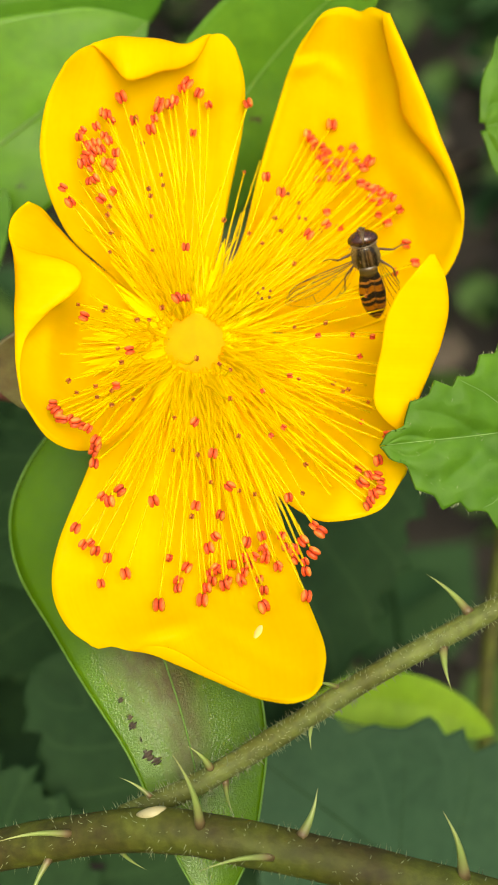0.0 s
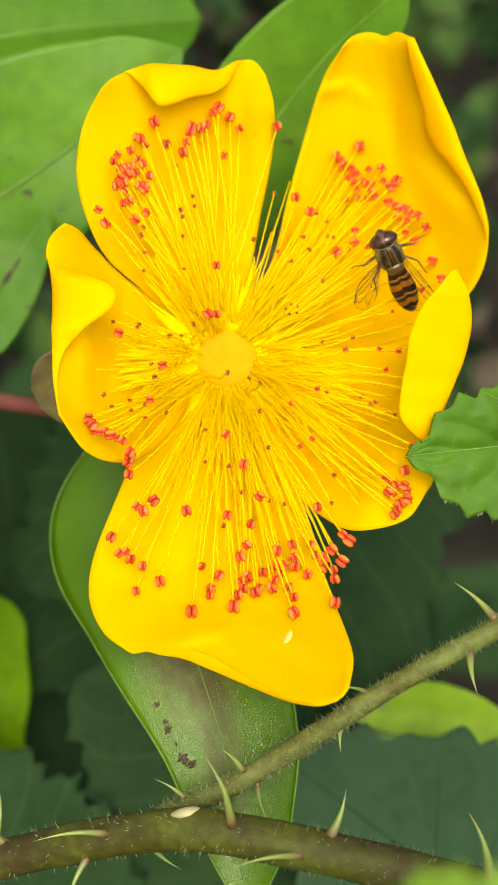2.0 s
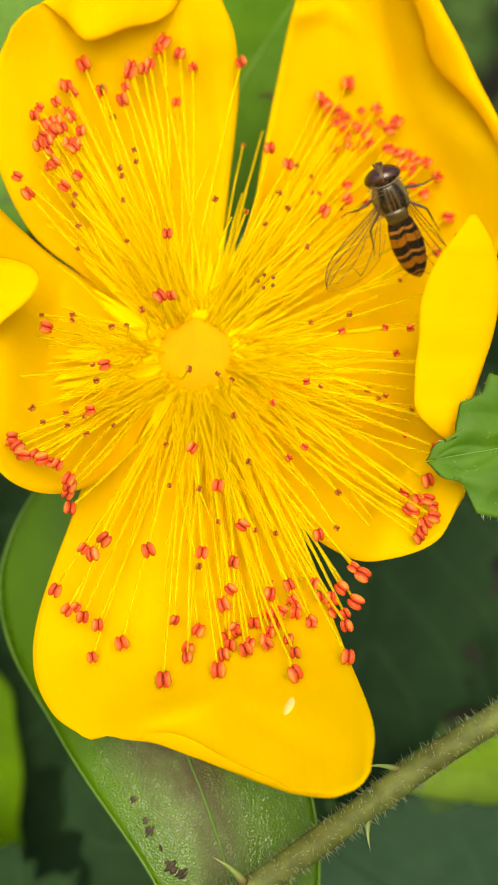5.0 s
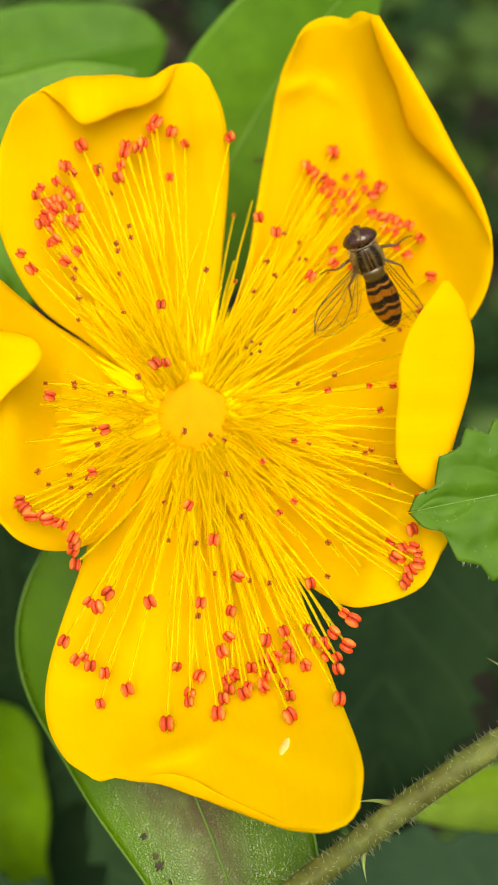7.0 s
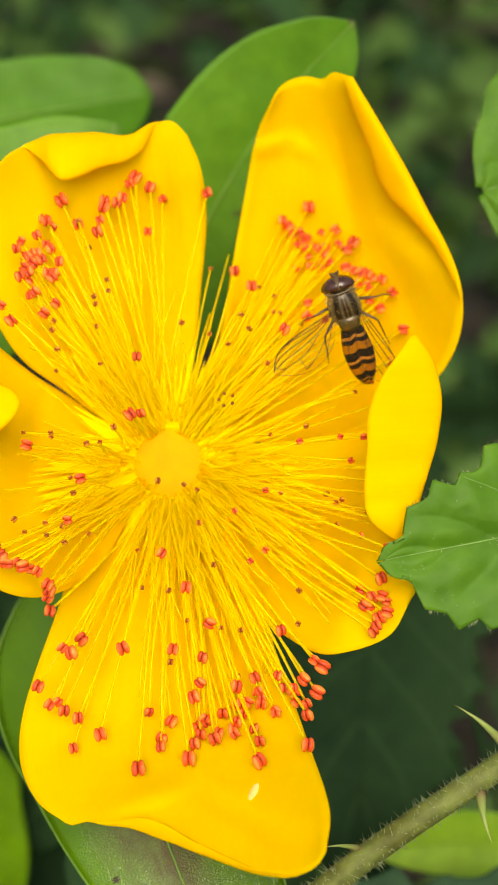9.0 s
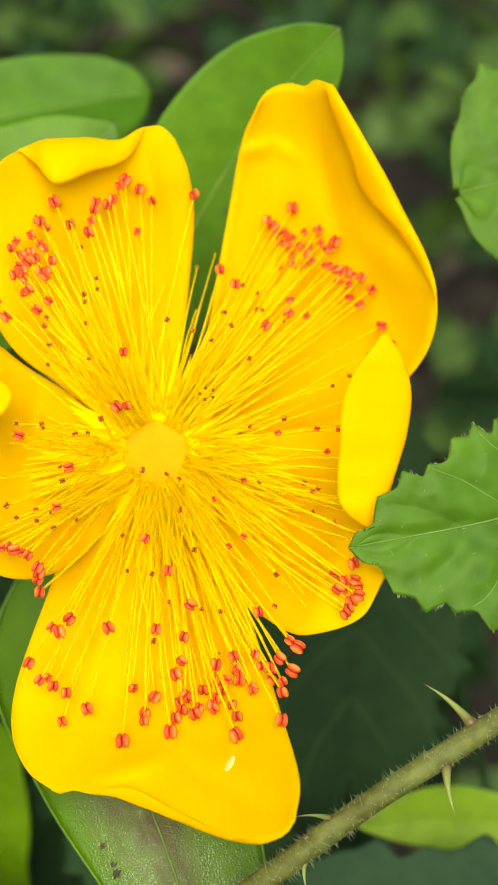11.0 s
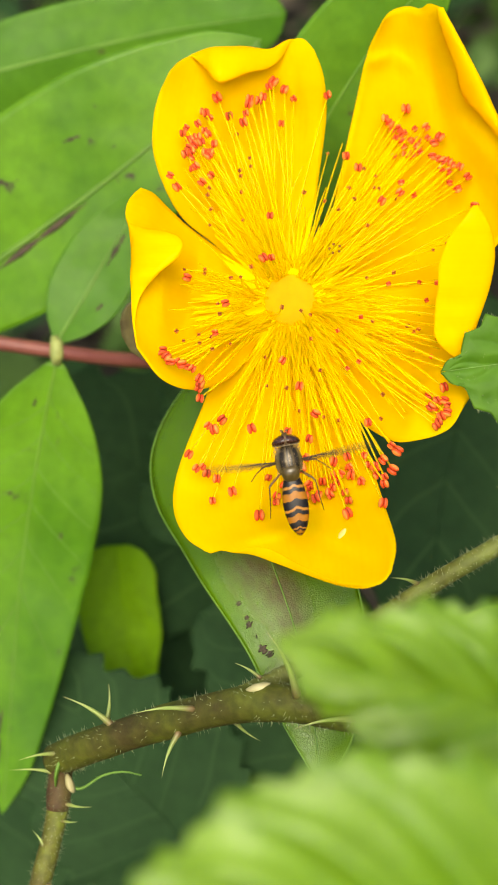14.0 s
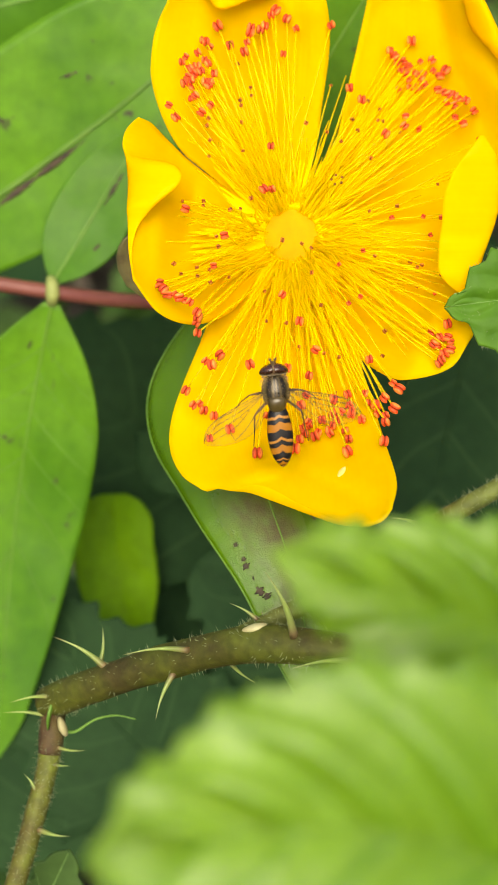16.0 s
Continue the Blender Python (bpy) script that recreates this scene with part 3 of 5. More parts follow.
def build_flower():
    base = CENTRE + (0, 0, 12)
    fl = thing("hypericum_flower", base, "open yellow five-petalled flower with a brush of stamens tipped red", "flower")
    petals = [
        dict(left=[(10.7, -8.3, 0.5), (5.6, -3.3, 0), (2.0, 0.3, 1.5), (0.0, 6.2, 3), (0.6, 11.2, 4), (2.4, 14.6, 4.8)],
             right=[(13.9, -7.6, 0.5), (16.1, -1.6, -3.2), (17.3, 3.7, -4.0), (18.6, 10, -2.4), (18.6, 13.9, -0.4), (17.8, 16.6, 0.6)],
             tip=[(0, 0), (0.06, 0.9), (0.2, 1.6), (0.5, 1.2), (0.72, 0.6), (0.82, 1.5), (0.93, 1.3), (1, 0)], cup=0.8, ripple=0.55,
             lip_end=[(0, 0), (0.14, 0.0), (0.26, 2.0), (0.36, 3.9), (0.44, 3.7), (0.58, 2.6), (0.70, 1.9), (0.78, 1.3), (0.82, 0), (1, 0)], lip_rise=2.0, seed=3.0,
             creases=[(14.8, 16.4, 15.6, 8, 0.6, 0.7), (16.6, 15, 16.8, 4, -0.35, 0.6), (3.5, 12, 6.5, 2, -0.5, 1.2), (9.5, 9, 11.5, -2, 0.4, 0.9)]),
        dict(left=[(15.5, -6.8, 0.5), (18.7, 0, -3.6), (20.5, 6.3, -5.2), (22.2, 12, -4.4), (23.7, 16.6, -2.6), (25.5, 19.3, -0.5)],
             right=[(18.5, -8.7, 0.5), (27.5, -9.4, -3), (35.7, -5.8, -1), (38.5, 0.2, 1.6), (36.3, 8.6, 1.3), (31.5, 19.4, 2.2)],
             tip=[(0, 0), (0.12, 0.7), (0.3, 1.2), (0.5, 1.2), (0.68, 0.7), (0.8, 0.9), (1, 0)], cup=6.5, ripple=0.55,
             lip_right=[(0, 0), (0.62, 0), (0.68, 1.0), (0.74, 2.6), (0.785, 5.2), (0.815, 5.0), (0.86, 4.0), (0.93, 2.9), (1, 0.6)], side_rise=1.6, seed=9.0,
             creases=[(22.9, 15.4, 26.4, 16.2, 0.8, 0.45), (26.4, 16.2, 28.6, 14.4, 0.5, 0.5), (30.2, 18, 31.5, 7, -0.9, 1.1), (33, 8, 37.5, 2, 0.8, 1.0), (34.2, 3, 36.2, -3.4, -0.6, 1.0), (26, 12, 24, 3, -0.4, 1.1)]),
        dict(left=[(16.5, -8.6, 1), (22, -9.4, 0), (27, -9.4, 0.5), (31.3, -8.0, 2.6), (33.0, -5.4, 8.5), (32.5, -2.9, 15.6)],
             right=[(16.0, -13, 1), (17.6, -19, 2.4), (19.2, -22.6, 4.6), (22.0, -25.0, 8.6), (24.4, -25.6, 11), (28.5, -24.7, 11.5), (30.9, -21.8, 11.4)],
             tip=[(0, 0), (0.08, 1.0), (0.22, 1.9), (0.4, 1.6), (0.6, 0.4), (0.75, -0.4), (0.88, 0.4), (1, 0)], cup=1.2, ripple=0.6, out=(1, -0.05, -0.25),
             lip_end=[(0, 0.3), (0.05, 1.6), (0.14, 3.8), (0.26, 5.2), (0.42, 5.0), (0.56, 4.4), (0.68, 3.4), (0.76, 1.6), (0.82, 0.2), (0.86, 0), (1, 0)], lip_rise=0.6, seed=17.0,
             creases=[(20, -14, 28, -22, -0.5, 1.2), (25, -24, 29, -17, 0.5, 0.9)]),
        dict(left=[(9.8, -12.5, 1), (5.2, -17.2, 4), (3.2, -21.3, 7), (0.6, -27.3, 9.4), (0.15, -31.0, 10.8), (1.4, -33.7, 12.6), (3.4, -35.1, 14)],
             right=[(17.3, -13.3, 1), (19.1, -20.7, 5), (20.1, -25.3, 7.5), (21.5, -31.0, 13), (22.35, -34.8, 20), (21.7, -37.2, 22.6)],
             tip=[(0, 0), (0.04, 0.15), (0.075, -0.2), (0.16, -0.2), (0.25, -0.25), (0.4, 0.4), (0.6, 1.4), (0.76, 1.9), (0.9, 1.6), (0.97, 0.8), (1, 0)], cup=1.0, ripple=0.6, out=(0, -1, 0.2),
             lip_end=[(0, 0), (0.16, 0), (0.26, 0.7), (0.36, 1.2), (0.5, 0.8), (0.7, 0.4), (0.85, 0), (1, 0)], lip_rise=0.9, seed=23.0,
             creases=[(7.5, -34.2, 12.5, -33.2, 0.7, 0.5), (12.5, -33.4, 20, -37.0, -0.6, 0.8), (12, -33, 20.5, -36.2, 0.3, 1.2), (3, -30, 8, -20, -0.4, 1.2)]),
        dict(left=[(10.8, -12.3, 1), (7.6, -17.0, 5), (5.3, -18.5, 9), (2.8, -18.7, 12.3), (0.4, -17.4, 14.6), (-1.6, -14.2, 15.6)],
             right=[(10.5, -8.5, 0.5), (6.6, -4.4, 1), (3.5, -1.8, 3), (1.4, 0.4, 5), (0.1, 1.9, 7), (-0.95, 2.3, 8.6)],
             tip=[(0, 0), (0.15, 0.5), (0.4, 0.7), (0.6, 0.8), (0.72, 1.0), (0.85, 1.6), (0.95, 1.0), (1, 0)], cup=0.6, ripple=0.55, out=(-1, 0.05, -0.1),
             lip_end=[(0, 0), (0.2, 0.3), (0.34, 1.1), (0.45, 2.8), (0.55, 4.9), (0.63, 5.4), (0.69, 4.2), (0.735, 1.2), (0.77, 0), (0.82, 0), (1, 0)], seed=31.0, lip_rise=1.3,
             creases=[(4, -3.5, 2.4, -12, -0.6, 0.7), (1, -3, 0.4, -13, 0.6, 0.8)]),
    ]
    for k in petals:
        grid = petal_grid(**k)
        blade = part("petal", slab("petal", grid, 0.16, base), PETAL, fl)
        if k["seed"] == 23.0:
            # a pale bruise near the end of the lowest petal
            flat = grid.reshape(-1, 3)
            spots = [flat[np.argmin(((flat[:, :2] - p) ** 2).sum(1))] - (0, 0, 0.26) for p in ((16.5, -35.3), (17.2, -34.4), (18.3, -33.0))]
            part("bruise", tube("bruise", curve(spots, np.linspace(0, 1, 9)), 0.5 * np.sin(np.linspace(0.3, 2.95, 9)) * (0.8 + 0.25 * np.cos(np.linspace(0, 9, 9))), base, 10), BRUISE, blade, "pale dry bruise")
    # ovary: a smooth dome amid the stamens, with a style that ends in five dark stigmas
    a = np.sin(np.linspace(0, 1, 16) * 1.5708)
    part("ovary", tube("ovary", CENTRE + np.stack([0 * a, 0 * a, 1.2 + 1.5 * a], 1), 3.9 * np.sqrt(np.maximum(1 - a**2, 0.0004)), base, 32), OVARY, fl)
    style_tip = np.array([18.5, -5.9, 14.0])
    for i in range(5):
        ang = i * 1.2566 + 0.5
        tip = style_tip + (0.55 * math.cos(ang), 0.45 * math.sin(ang), 0)
        path = curve([CENTRE + (2.2, 1.7, 0.8), CENTRE + (2.6, 2.0, 6.0), style_tip + (-1.0, -0.8, -1.6), tip], np.linspace(0, 1, 12))
        st = part("style", tube("style", path, 0.06, base, 5), FILAMENT, fl)
        part("stigma", tube("stigma", np.array([tip - (0, 0, 0.1), tip, tip + (0, 0, 0.12)]), [0.07, 0.14, 0.07], base, 6), STIGMA, st)
    # stamens
    rnd = random.Random(5)
    fresh, old = anther_mesh("anther", ANTHER), anther_mesh("old_anther", ANTHER_OLD)

    surface = np.concatenate(PETAL_SURFACE)

    def above(p, gap):
        """Lifts a place to lie over the petals."""
        near = ((surface[:, :2] - p[:2]) ** 2).sum(1) < 1.0
        over = surface[near, 2].max() + gap - p[2] if near.any() else 0.0
        return p + (0, 0, over) if 0 < over < 5 else p

    # the stamens join at the foot into five bundles: one frayed funnel round the ovary
    bundles = np.radians([122.0, 54.0, -20.0, -90.0, 192.0])
    turn = np.linspace(0, 2 * np.pi, 360, endpoint=False)
    near_bundle = np.abs((turn[:, None] - bundles + np.pi) % (2 * np.pi) - np.pi).min(1)
    reach = 6.6 + 4.0 * np.exp(-((near_bundle / 0.42) ** 2))
    reach = reach * np.array([rnd.uniform(0.62, 1.12) for _ in turn])
    rows = np.array([0.0, 0.05, 0.12, 0.22, 0.34, 0.46, 0.58, 0.70, 0.80, 0.88, 0.94, 1.0])
    ring = []
    for ang, far in zip(turn, reach):
        way = np.array([math.cos(ang), math.sin(ang), 0])
        high = anther_height(*(CENTRE + 18 * way)[:2])
        for f in rows:
            d = 2.7 + (far - 2.7) * f
            z = 2.55 + (high - 2.55) * (d - 3.1) / 16 - 0.35 * f - (0.35 if f == 0 else 0.0)
            ring.append(above(CENTRE + d * way + (0, 0, z), 0.25))
    k = np.arange(len(turn) * len(rows)).reshape(len(turn), len(rows))
    j = np.roll(k, -1, 0)
    uv = np.stack(np.meshgrid(rows, turn / (2 * np.pi)), -1).reshape(-1, 2)
    part("stamen_collar", mesh("stamen_collar", ring, np.stack([k[:, :-1], k[:, 1:], j[:, 1:], j[:, :-1]], -1).reshape(-1, 4), base, uv), COLLAR, fl)

    brush_v, brush_f = [], []

    def stamen(u, v, size, me, w=None, thick=0.11, loose=True):
        w = anther_height(u, v) + rnd.uniform(-0.5, 0.5) if w is None else w
        d = np.array([u, v, 0]) - CENTRE
        far = math.hypot(d[0], d[1])
        ang = math.atan2(d[1], d[0]) + rnd.gauss(0, 0.2)
        rr = rnd.uniform(2.4, 4.8)
        root = CENTRE + (rr * math.cos(ang), rr * math.sin(ang), rnd.uniform(2.5, 2.85))
        tip = above(np.array([u, v, w]), 0.45)
        lift = rnd.uniform(0.2, 2.0) if far > 8 else rnd.uniform(0, 1.0)
        mid1 = root * 0.72 + tip * 0.28 + (rnd.uniform(-0.22, 0.22), rnd.uniform(-0.22, 0.22), lift * 0.5)
        mid2 = root * 0.35 + tip * 0.65 + (rnd.uniform(-0.32, 0.32), rnd.uniform(-0.32, 0.32), lift)
        path = curve([root, above(mid1, 0.5), above(mid2, 0.4), tip], np.linspace(0, 1, 13))
        rad = thick * np.interp(np.linspace(0, 1, 13), [0, 0.12, 0.35, 1], [1.3, 1.3, 1.2, 0.95])
        if not loose:
            # one of the crowd of short inner threads, gathered into one mesh
            t = unit(np.gradient(path, axis=0))
            x = unit(np.cross(t, [0.3, 0.2, 1.0]))
            y = np.cross(x, t)
            k = len(brush_v) * 13 * 4 + np.arange(13 * 4).reshape(13, 4)
            j = np.roll(k, -1, 1)
            brush_v.append(np.stack([path + rad[:, None] * d for d in (x, y, -x, -y)], 1).reshape(-1, 3))
            brush_f.append(np.stack([k[:-1], j[:-1], j[1:], k[1:]], -1).reshape(-1, 4))
            return
        ob = part("filament", tube("filament", path, rad, base, 5), FILAMENT, fl)
        if me:
            an = part("anther", me, None, ob)
            e = Euler((rnd.uniform(-0.6, 0.6), rnd.uniform(-0.6, 0.6), math.atan2(d[1], d[0]) - 1.57 + rnd.uniform(-0.7, 0.7)))
            an.matrix_local = Matrix.LocRotScale(Vector(tip - base) * MM, e, (size * MM, size * MM, size * MM))

    for name, places in STAMENS.items():
        for i, (u, v) in enumerate(places):
            stamen(u, v, 1.12 if (u, v) in BIG_ANTHERS else rnd.uniform(0.46, 0.62) if name == "right" and i < 11 else rnd.uniform(0.74, 1.02), fresh)
    # the thickest tufts
    for cu, cv, su, sv, count in ((19.2, -28.4, 2.0, 1.2, 8), (16.4, -29.2, 1.6, 0.9, 5), (5.0, 7.4, 0.9, 1.4, 9), (27.6, 6.8, 1.4, 1.2, 9), (28.0, -22.4, 0.5, 1.0, 5)):
        for _ in range(count):
            stamen(cu + su * max(-1.4, min(1.4, rnd.gauss(0, 1))), cv + sv * max(-1.4, min(1.4, rnd.gauss(0, 1))), rnd.uniform(0.68, 0.92), fresh)
    for u, v in OLD_STAMENS:
        stamen(u, v, rnd.uniform(0.36, 0.52), old)
    # the rest of the brush: stamens that have shed their anthers or hide them under the others
    for angle, spread, near, far, count in ((122, 30, 9, 19, 12), (52, 34, 9, 19, 22), (-22, 36, 8, 18, 40), (-88, 30, 8, 18, 22), (190, 40, 6, 12, 18)):
        for _ in range(count):
            a = radians(angle + rnd.gauss(0, spread * 0.5))
            r = rnd.uniform(near, far)
            u, v = CENTRE[0] + r * math.cos(a), CENTRE[1] + r * math.sin(a)
            stamen(u, v, rnd.uniform(0.34, 0.5), old if rnd.random() < 0.2 else None, anther_height(u, v) - rnd.uniform(0.5, 2.0), 0.075)
    for angle, spread, near, far, count in ((122, 36, 8, 14, 10), (52, 36, 8, 14, 12), (-22, 38, 8, 14, 12), (-88, 36, 8, 14, 12), (190, 44, 7, 11, 10)):
        for _ in range(count):
            a = radians(angle + rnd.gauss(0, spread * 0.55))
            r = rnd.uniform(near, far)
            u, v = CENTRE[0] + r * math.cos(a), CENTRE[1] + r * math.sin(a)
            stamen(u, v, 0, None, 2.6 + (anther_height(*(CENTRE + 18 / r * (np.array([u, v, 0]) - CENTRE))[:2]) - 2.6) * (r - 3.1) / 16 + rnd.uniform(-0.2, 0.5), 0.075, False)
    tagged(part("stamen_brush", mesh("stamen_brush", np.concatenate(brush_v), np.concatenate(brush_f), base), FILAMENT, fl), kind="stuff")
    # sepals behind the left petal
    for pts, wide in (([(10, -11, -5), (3, -12, -2), (-1.3, -12.0, 3), (-2.1, -8.6, 6)], 3.9), ([(16, -13, -5), (20, -18, -2), (23, -22, 2)], 3.0), ([(12, -7, -5), (9, 0, -5), (8, 6, -5)], 3.0)):
        s = np.linspace(0, 1, 18)
        c = curve(pts, s)
        side = unit(np.cross(np.gradient(c, axis=0), [0.1, 0.05, 1.0]))
        q = np.linspace(-1, 1, 11)
        wd = wide * np.sqrt(np.maximum(1 - (2 * s - 1) ** 2, 0.003))
        g = c[:, None] + side[:, None] * (q[None, :, None] * wd[:, None, None])
        part("sepal", slab("sepal", g, 0.4, base), SEPAL, fl)
    part("pedicel", tube("pedicel", curve([CENTRE + (0, 0, -1), CENTRE + (-3, -2, -9), (2, -15.4, -16), (-5, -15.2, -20)], np.linspace(0, 1, 14)), 0.9, base, 8), REDSTEM, fl)
    return fl


flower = build_flower()
cam.data.dof.focus_object = flower

# ---------------------------------------------------------------- leaves


def leaf_grid(path, left, right, out, fold=0.15, droop=0.0, teeth=0, tooth=0.0, nu=60, nv=26, ripple=0.2, seed=0.0, curl=0.0, pillow=0.0, ribs=6):
    """A leaf blade along its midrib. left, right: half widths (place along, mm). fold: how far the halves rise from the midrib."""
    s = np.linspace(0, 1, nu)
    c = curve(path, s)
    t = unit(np.gradient(c, axis=0))
    side = unit(np.cross(t, np.asarray(out, float)))
    nrm = unit(np.cross(side, t))
    q = np.linspace(-1, 1, nv)
    wl, wr = np.maximum(knots(left, s), 0.03), np.maximum(knots(right, s), 0.03)
    wide = np.where(q[None] < 0, wl[:, None], wr[:, None])
    reach = np.abs(q)[None] * np.ones((nu, 1))
    if teeth:
        big = (s * teeth * 0.37) % 1.0
        fine = (s * teeth) % 1.0
        wander = np.array([noise.noise(Vector((x * 9.0, seed, 0))) for x in s])
        saw = np.where(fine < 0.74, (fine / 0.74) ** 1.3, (1 - fine) / 0.26)
        edge = (saw - 0.45) * tooth * (1 + 0.6 * wander) + 0.5 * np.sin(6.2832 * big) * tooth
        wide = wide + (reach**5) * edge[:, None] * np.clip(np.minimum(wl, wr) / 2.0, 0, 1)[:, None]
        along = (reach**5) * (0.6 * tooth)
    else:
        along = 0 * reach
    g = c[:, None] + side[:, None] * (np.sign(q)[None, :, None] * reach[..., None] * wide[..., None]) + t[:, None] * along[..., None]
    sag = knots(droop, s)[:, None] if isinstance(droop, list) else droop
    up = fold * reach * wide - sag * reach**2 * wide + curl * reach**3 * wide
    if pillow:
        # the blade swells between the side veins
        ph = (s[:, None] - 0.16 * reach**0.8 - 0.10) / 0.66 * ribs - 0.25 * (q > 0)[None]
        up = up + pillow * np.abs(np.sin(np.pi * ph)) ** 0.7 * np.sin(np.pi * np.clip(reach, 0, 1) ** 0.7) * np.clip(wide / 4.0, 0, 1)
    up = up + ripple * (bumps3(g, 0.14, seed) * 1.4 + bumps3(g, 0.4, seed + 5) * 0.5)
    return g + nrm[:, None] * up[..., None], c, nrm


def leaf(name, label, path, left, right, out, mat, thick=0.3, rib=0.25, rib_mat=None, group="", category="leaf", veins=0, vein_r=0.12, stalk=(), scars=(), fringe=0, margin=0.0, **more):
    base = np.asarray(path[0], float)
    ob = thing(name, base, label, category, group)
    g, c, nrm = leaf_grid(path, left, right, out, **more)
    part("blade", slab("blade", g, thick, base), mat, ob)
    nv = g.shape[1]
    if rib:
        mid = (g[:, nv // 2] + g[:, nv // 2 - 1]) / 2 + nrm * 0.06
        part("midrib", tube("midrib", mid, np.linspace(rib, rib * 0.25, len(mid)), base, 6, squash=0.6), rib_mat or RIB, ob)
        for i in range(veins):
            for sgn in (-1, 1):
                a0 = 0.10 + 0.66 * (i + 0.25 * (sgn > 0)) / veins
                k = np.linspace(0, 0.93, 9)
                rows = np.clip((a0 + 0.16 * k**0.8) * (g.shape[0] - 1), 0, g.shape[0] - 1)
                cols = nv / 2 - 0.5 + sgn * k * (nv / 2 - 0.5)
                r0, c0 = np.minimum(rows.astype(int), g.shape[0] - 2), np.minimum(cols.astype(int), nv - 2)
                fr, fc = (rows - r0)[:, None], (cols - c0)[:, None]
                p = (g[r0, c0] * (1 - fr) + g[r0 + 1, c0] * fr) * (1 - fc) + (g[r0, c0 + 1] * (1 - fr) + g[r0 + 1, c0 + 1] * fr) * fc
                part("vein", tube("vein", p + nrm[r0] * 0.02, np.linspace(vein_r, vein_r * 0.4, 9), base, 5, squash=0.6), rib_mat or RIB, ob)
    if margin:
        for edge in (g[2:-2, 0], g[2:-2, -1]):
            part("margin", tube("margin", edge, margin, base, 8, squash=0.7), rib_mat or RIB, ob)
    for k0, k1, c0, c1, r in scars:
        k = np.linspace(0, 1, 11)
        rows = np.clip((k0 * (1 - k) + k1 * k) * (g.shape[0] - 1), 0, g.shape[0] - 1.001)
        cols = np.clip((c0 * (1 - k) + c1 * k + 1) / 2 * (nv - 1), 0, nv - 1.001)
        r0, q0 = rows.astype(int), cols.astype(int)
        fr, fq = (rows - r0)[:, None], (cols - q0)[:, None]
        p = (g[r0, q0] * (1 - fr) + g[r0 + 1, q0] * fr) * (1 - fq) + (g[r0, q0 + 1] * (1 - fr) + g[r0 + 1, q0 + 1] * fr) * fq
        part("scar", tube("scar", p + nrm[r0] * 0.02, r * (0.25 + np.abs(np.sin(k * 7.0 + k0 * 20))) * np.sin(0.2 + k * 2.7), base, 6, squash=0.25), SCAR, ob, "dry brown scar")
    if fringe:
        # fine pale hairs along the margin and scattered on the blade
        rnd = random.Random(fringe)
        verts, faces = [], []
        for n in range(fringe):
            i = rnd.randrange(3, g.shape[0] - 1)
            if n % 3:
                j, inner = rnd.choice(((0, 2), (nv - 1, nv - 3)))
                p = g[i, j]
                d = unit(unit(p - g[i, inner]) + 0.4 * nrm[i] + np.array([rnd.uniform(-0.4, 0.4), rnd.uniform(-0.4, 0.4), 0]))
            else:
                p = g[i, rnd.randrange(2, nv - 2)]
                d = unit(nrm[i] * 0.6 + np.array([rnd.uniform(-0.7, 0.7), rnd.uniform(-0.7, 0.7), 0]))
            side = unit(np.cross(d, [0.2, 0.3, 1.0])) * 0.025
            k = len(verts)
            verts += [p + side, p - side, p + d * rnd.uniform(0.2, 0.45)]
            faces.append((k, k + 1, k + 2))
        tagged(part("hairs", mesh("hairs", verts, faces, base), HAIR, ob), kind="stuff")
    if stalk:
        part("petiole", tube("petiole", curve([path[0], *stalk], np.linspace(0, 1, 14)), 0.6, base, 7), rib_mat or RIB, ob)
    return ob


ROUND = [(0, 0.1), (0.12, 0.55), (0.3, 0.92), (0.5, 1.0), (0.7, 0.86), (0.86, 0.55), (0.95, 0.28), (1, 0)]


BLUNT = [(0, 0.3), (0.1, 0.7), (0.3, 1.0), (0.6, 1.0), (0.82, 0.9), (0.93, 0.66), (0.98, 0.36), (1, 0.04)]

WEDGE = [(0, 0.3), (0.03, 0.62), (0.08, 0.84), (0.3, 1.0), (0.55, 0.95), (0.72, 0.7), (0.86, 0.6), (0.94, 0.3), (1, 0.05)]


def w(scale, shape=None):
    return [(a, b * scale) for a, b in (shape or ROUND)]


Z = (0, 0, 1)
# leaves of the flowering shrub
leaf("shrub_leaf", "broad smooth green leaf with a pale midrib behind the flower", [(9, -4, -27), (16.5, 10, -24), (26, 22, -19), (34.3, 28.6, -14)],
     w(8.5), w(7.5), (0.2, -0.1, 1), LEAF, group="leaves of the flowering shrub", fold=0.12, seed=1)
leaf("shrub_leaf", "long green leaf with a glossy blunt tip", [(-42, 25, -46), (-22, 29, -48), (-4, 32, -50), (14, 33.6, -52)],
     w(6.5, BLUNT), w(7.5, BLUNT), (0.1, -0.35, 1), LEAF, group="leaves of the flowering shrub", fold=-0.1, seed=2)
leaf("shrub_leaf", "large light green leaf with brown scars and a pale midrib", [(-46, -10, -40), (-25.6, 0.6, -35), (-5, 12.5, -31), (11, 25, -29)],
     w(15), w(9.5), (0, -0.2, 1), LEAF_LIT, group="leaves of the flowering shrub", fold=0.08, rib=0.5, seed=3, scars=[(0.30, 0.52, 0.10, 0.06, 0.5), (0.40, 0.60, 0.86, 0.92, 0.45), (0.28, 0.36, -0.35, -0.30, 0.3), (0.55, 0.585, -0.5, -0.46, 0.25)])
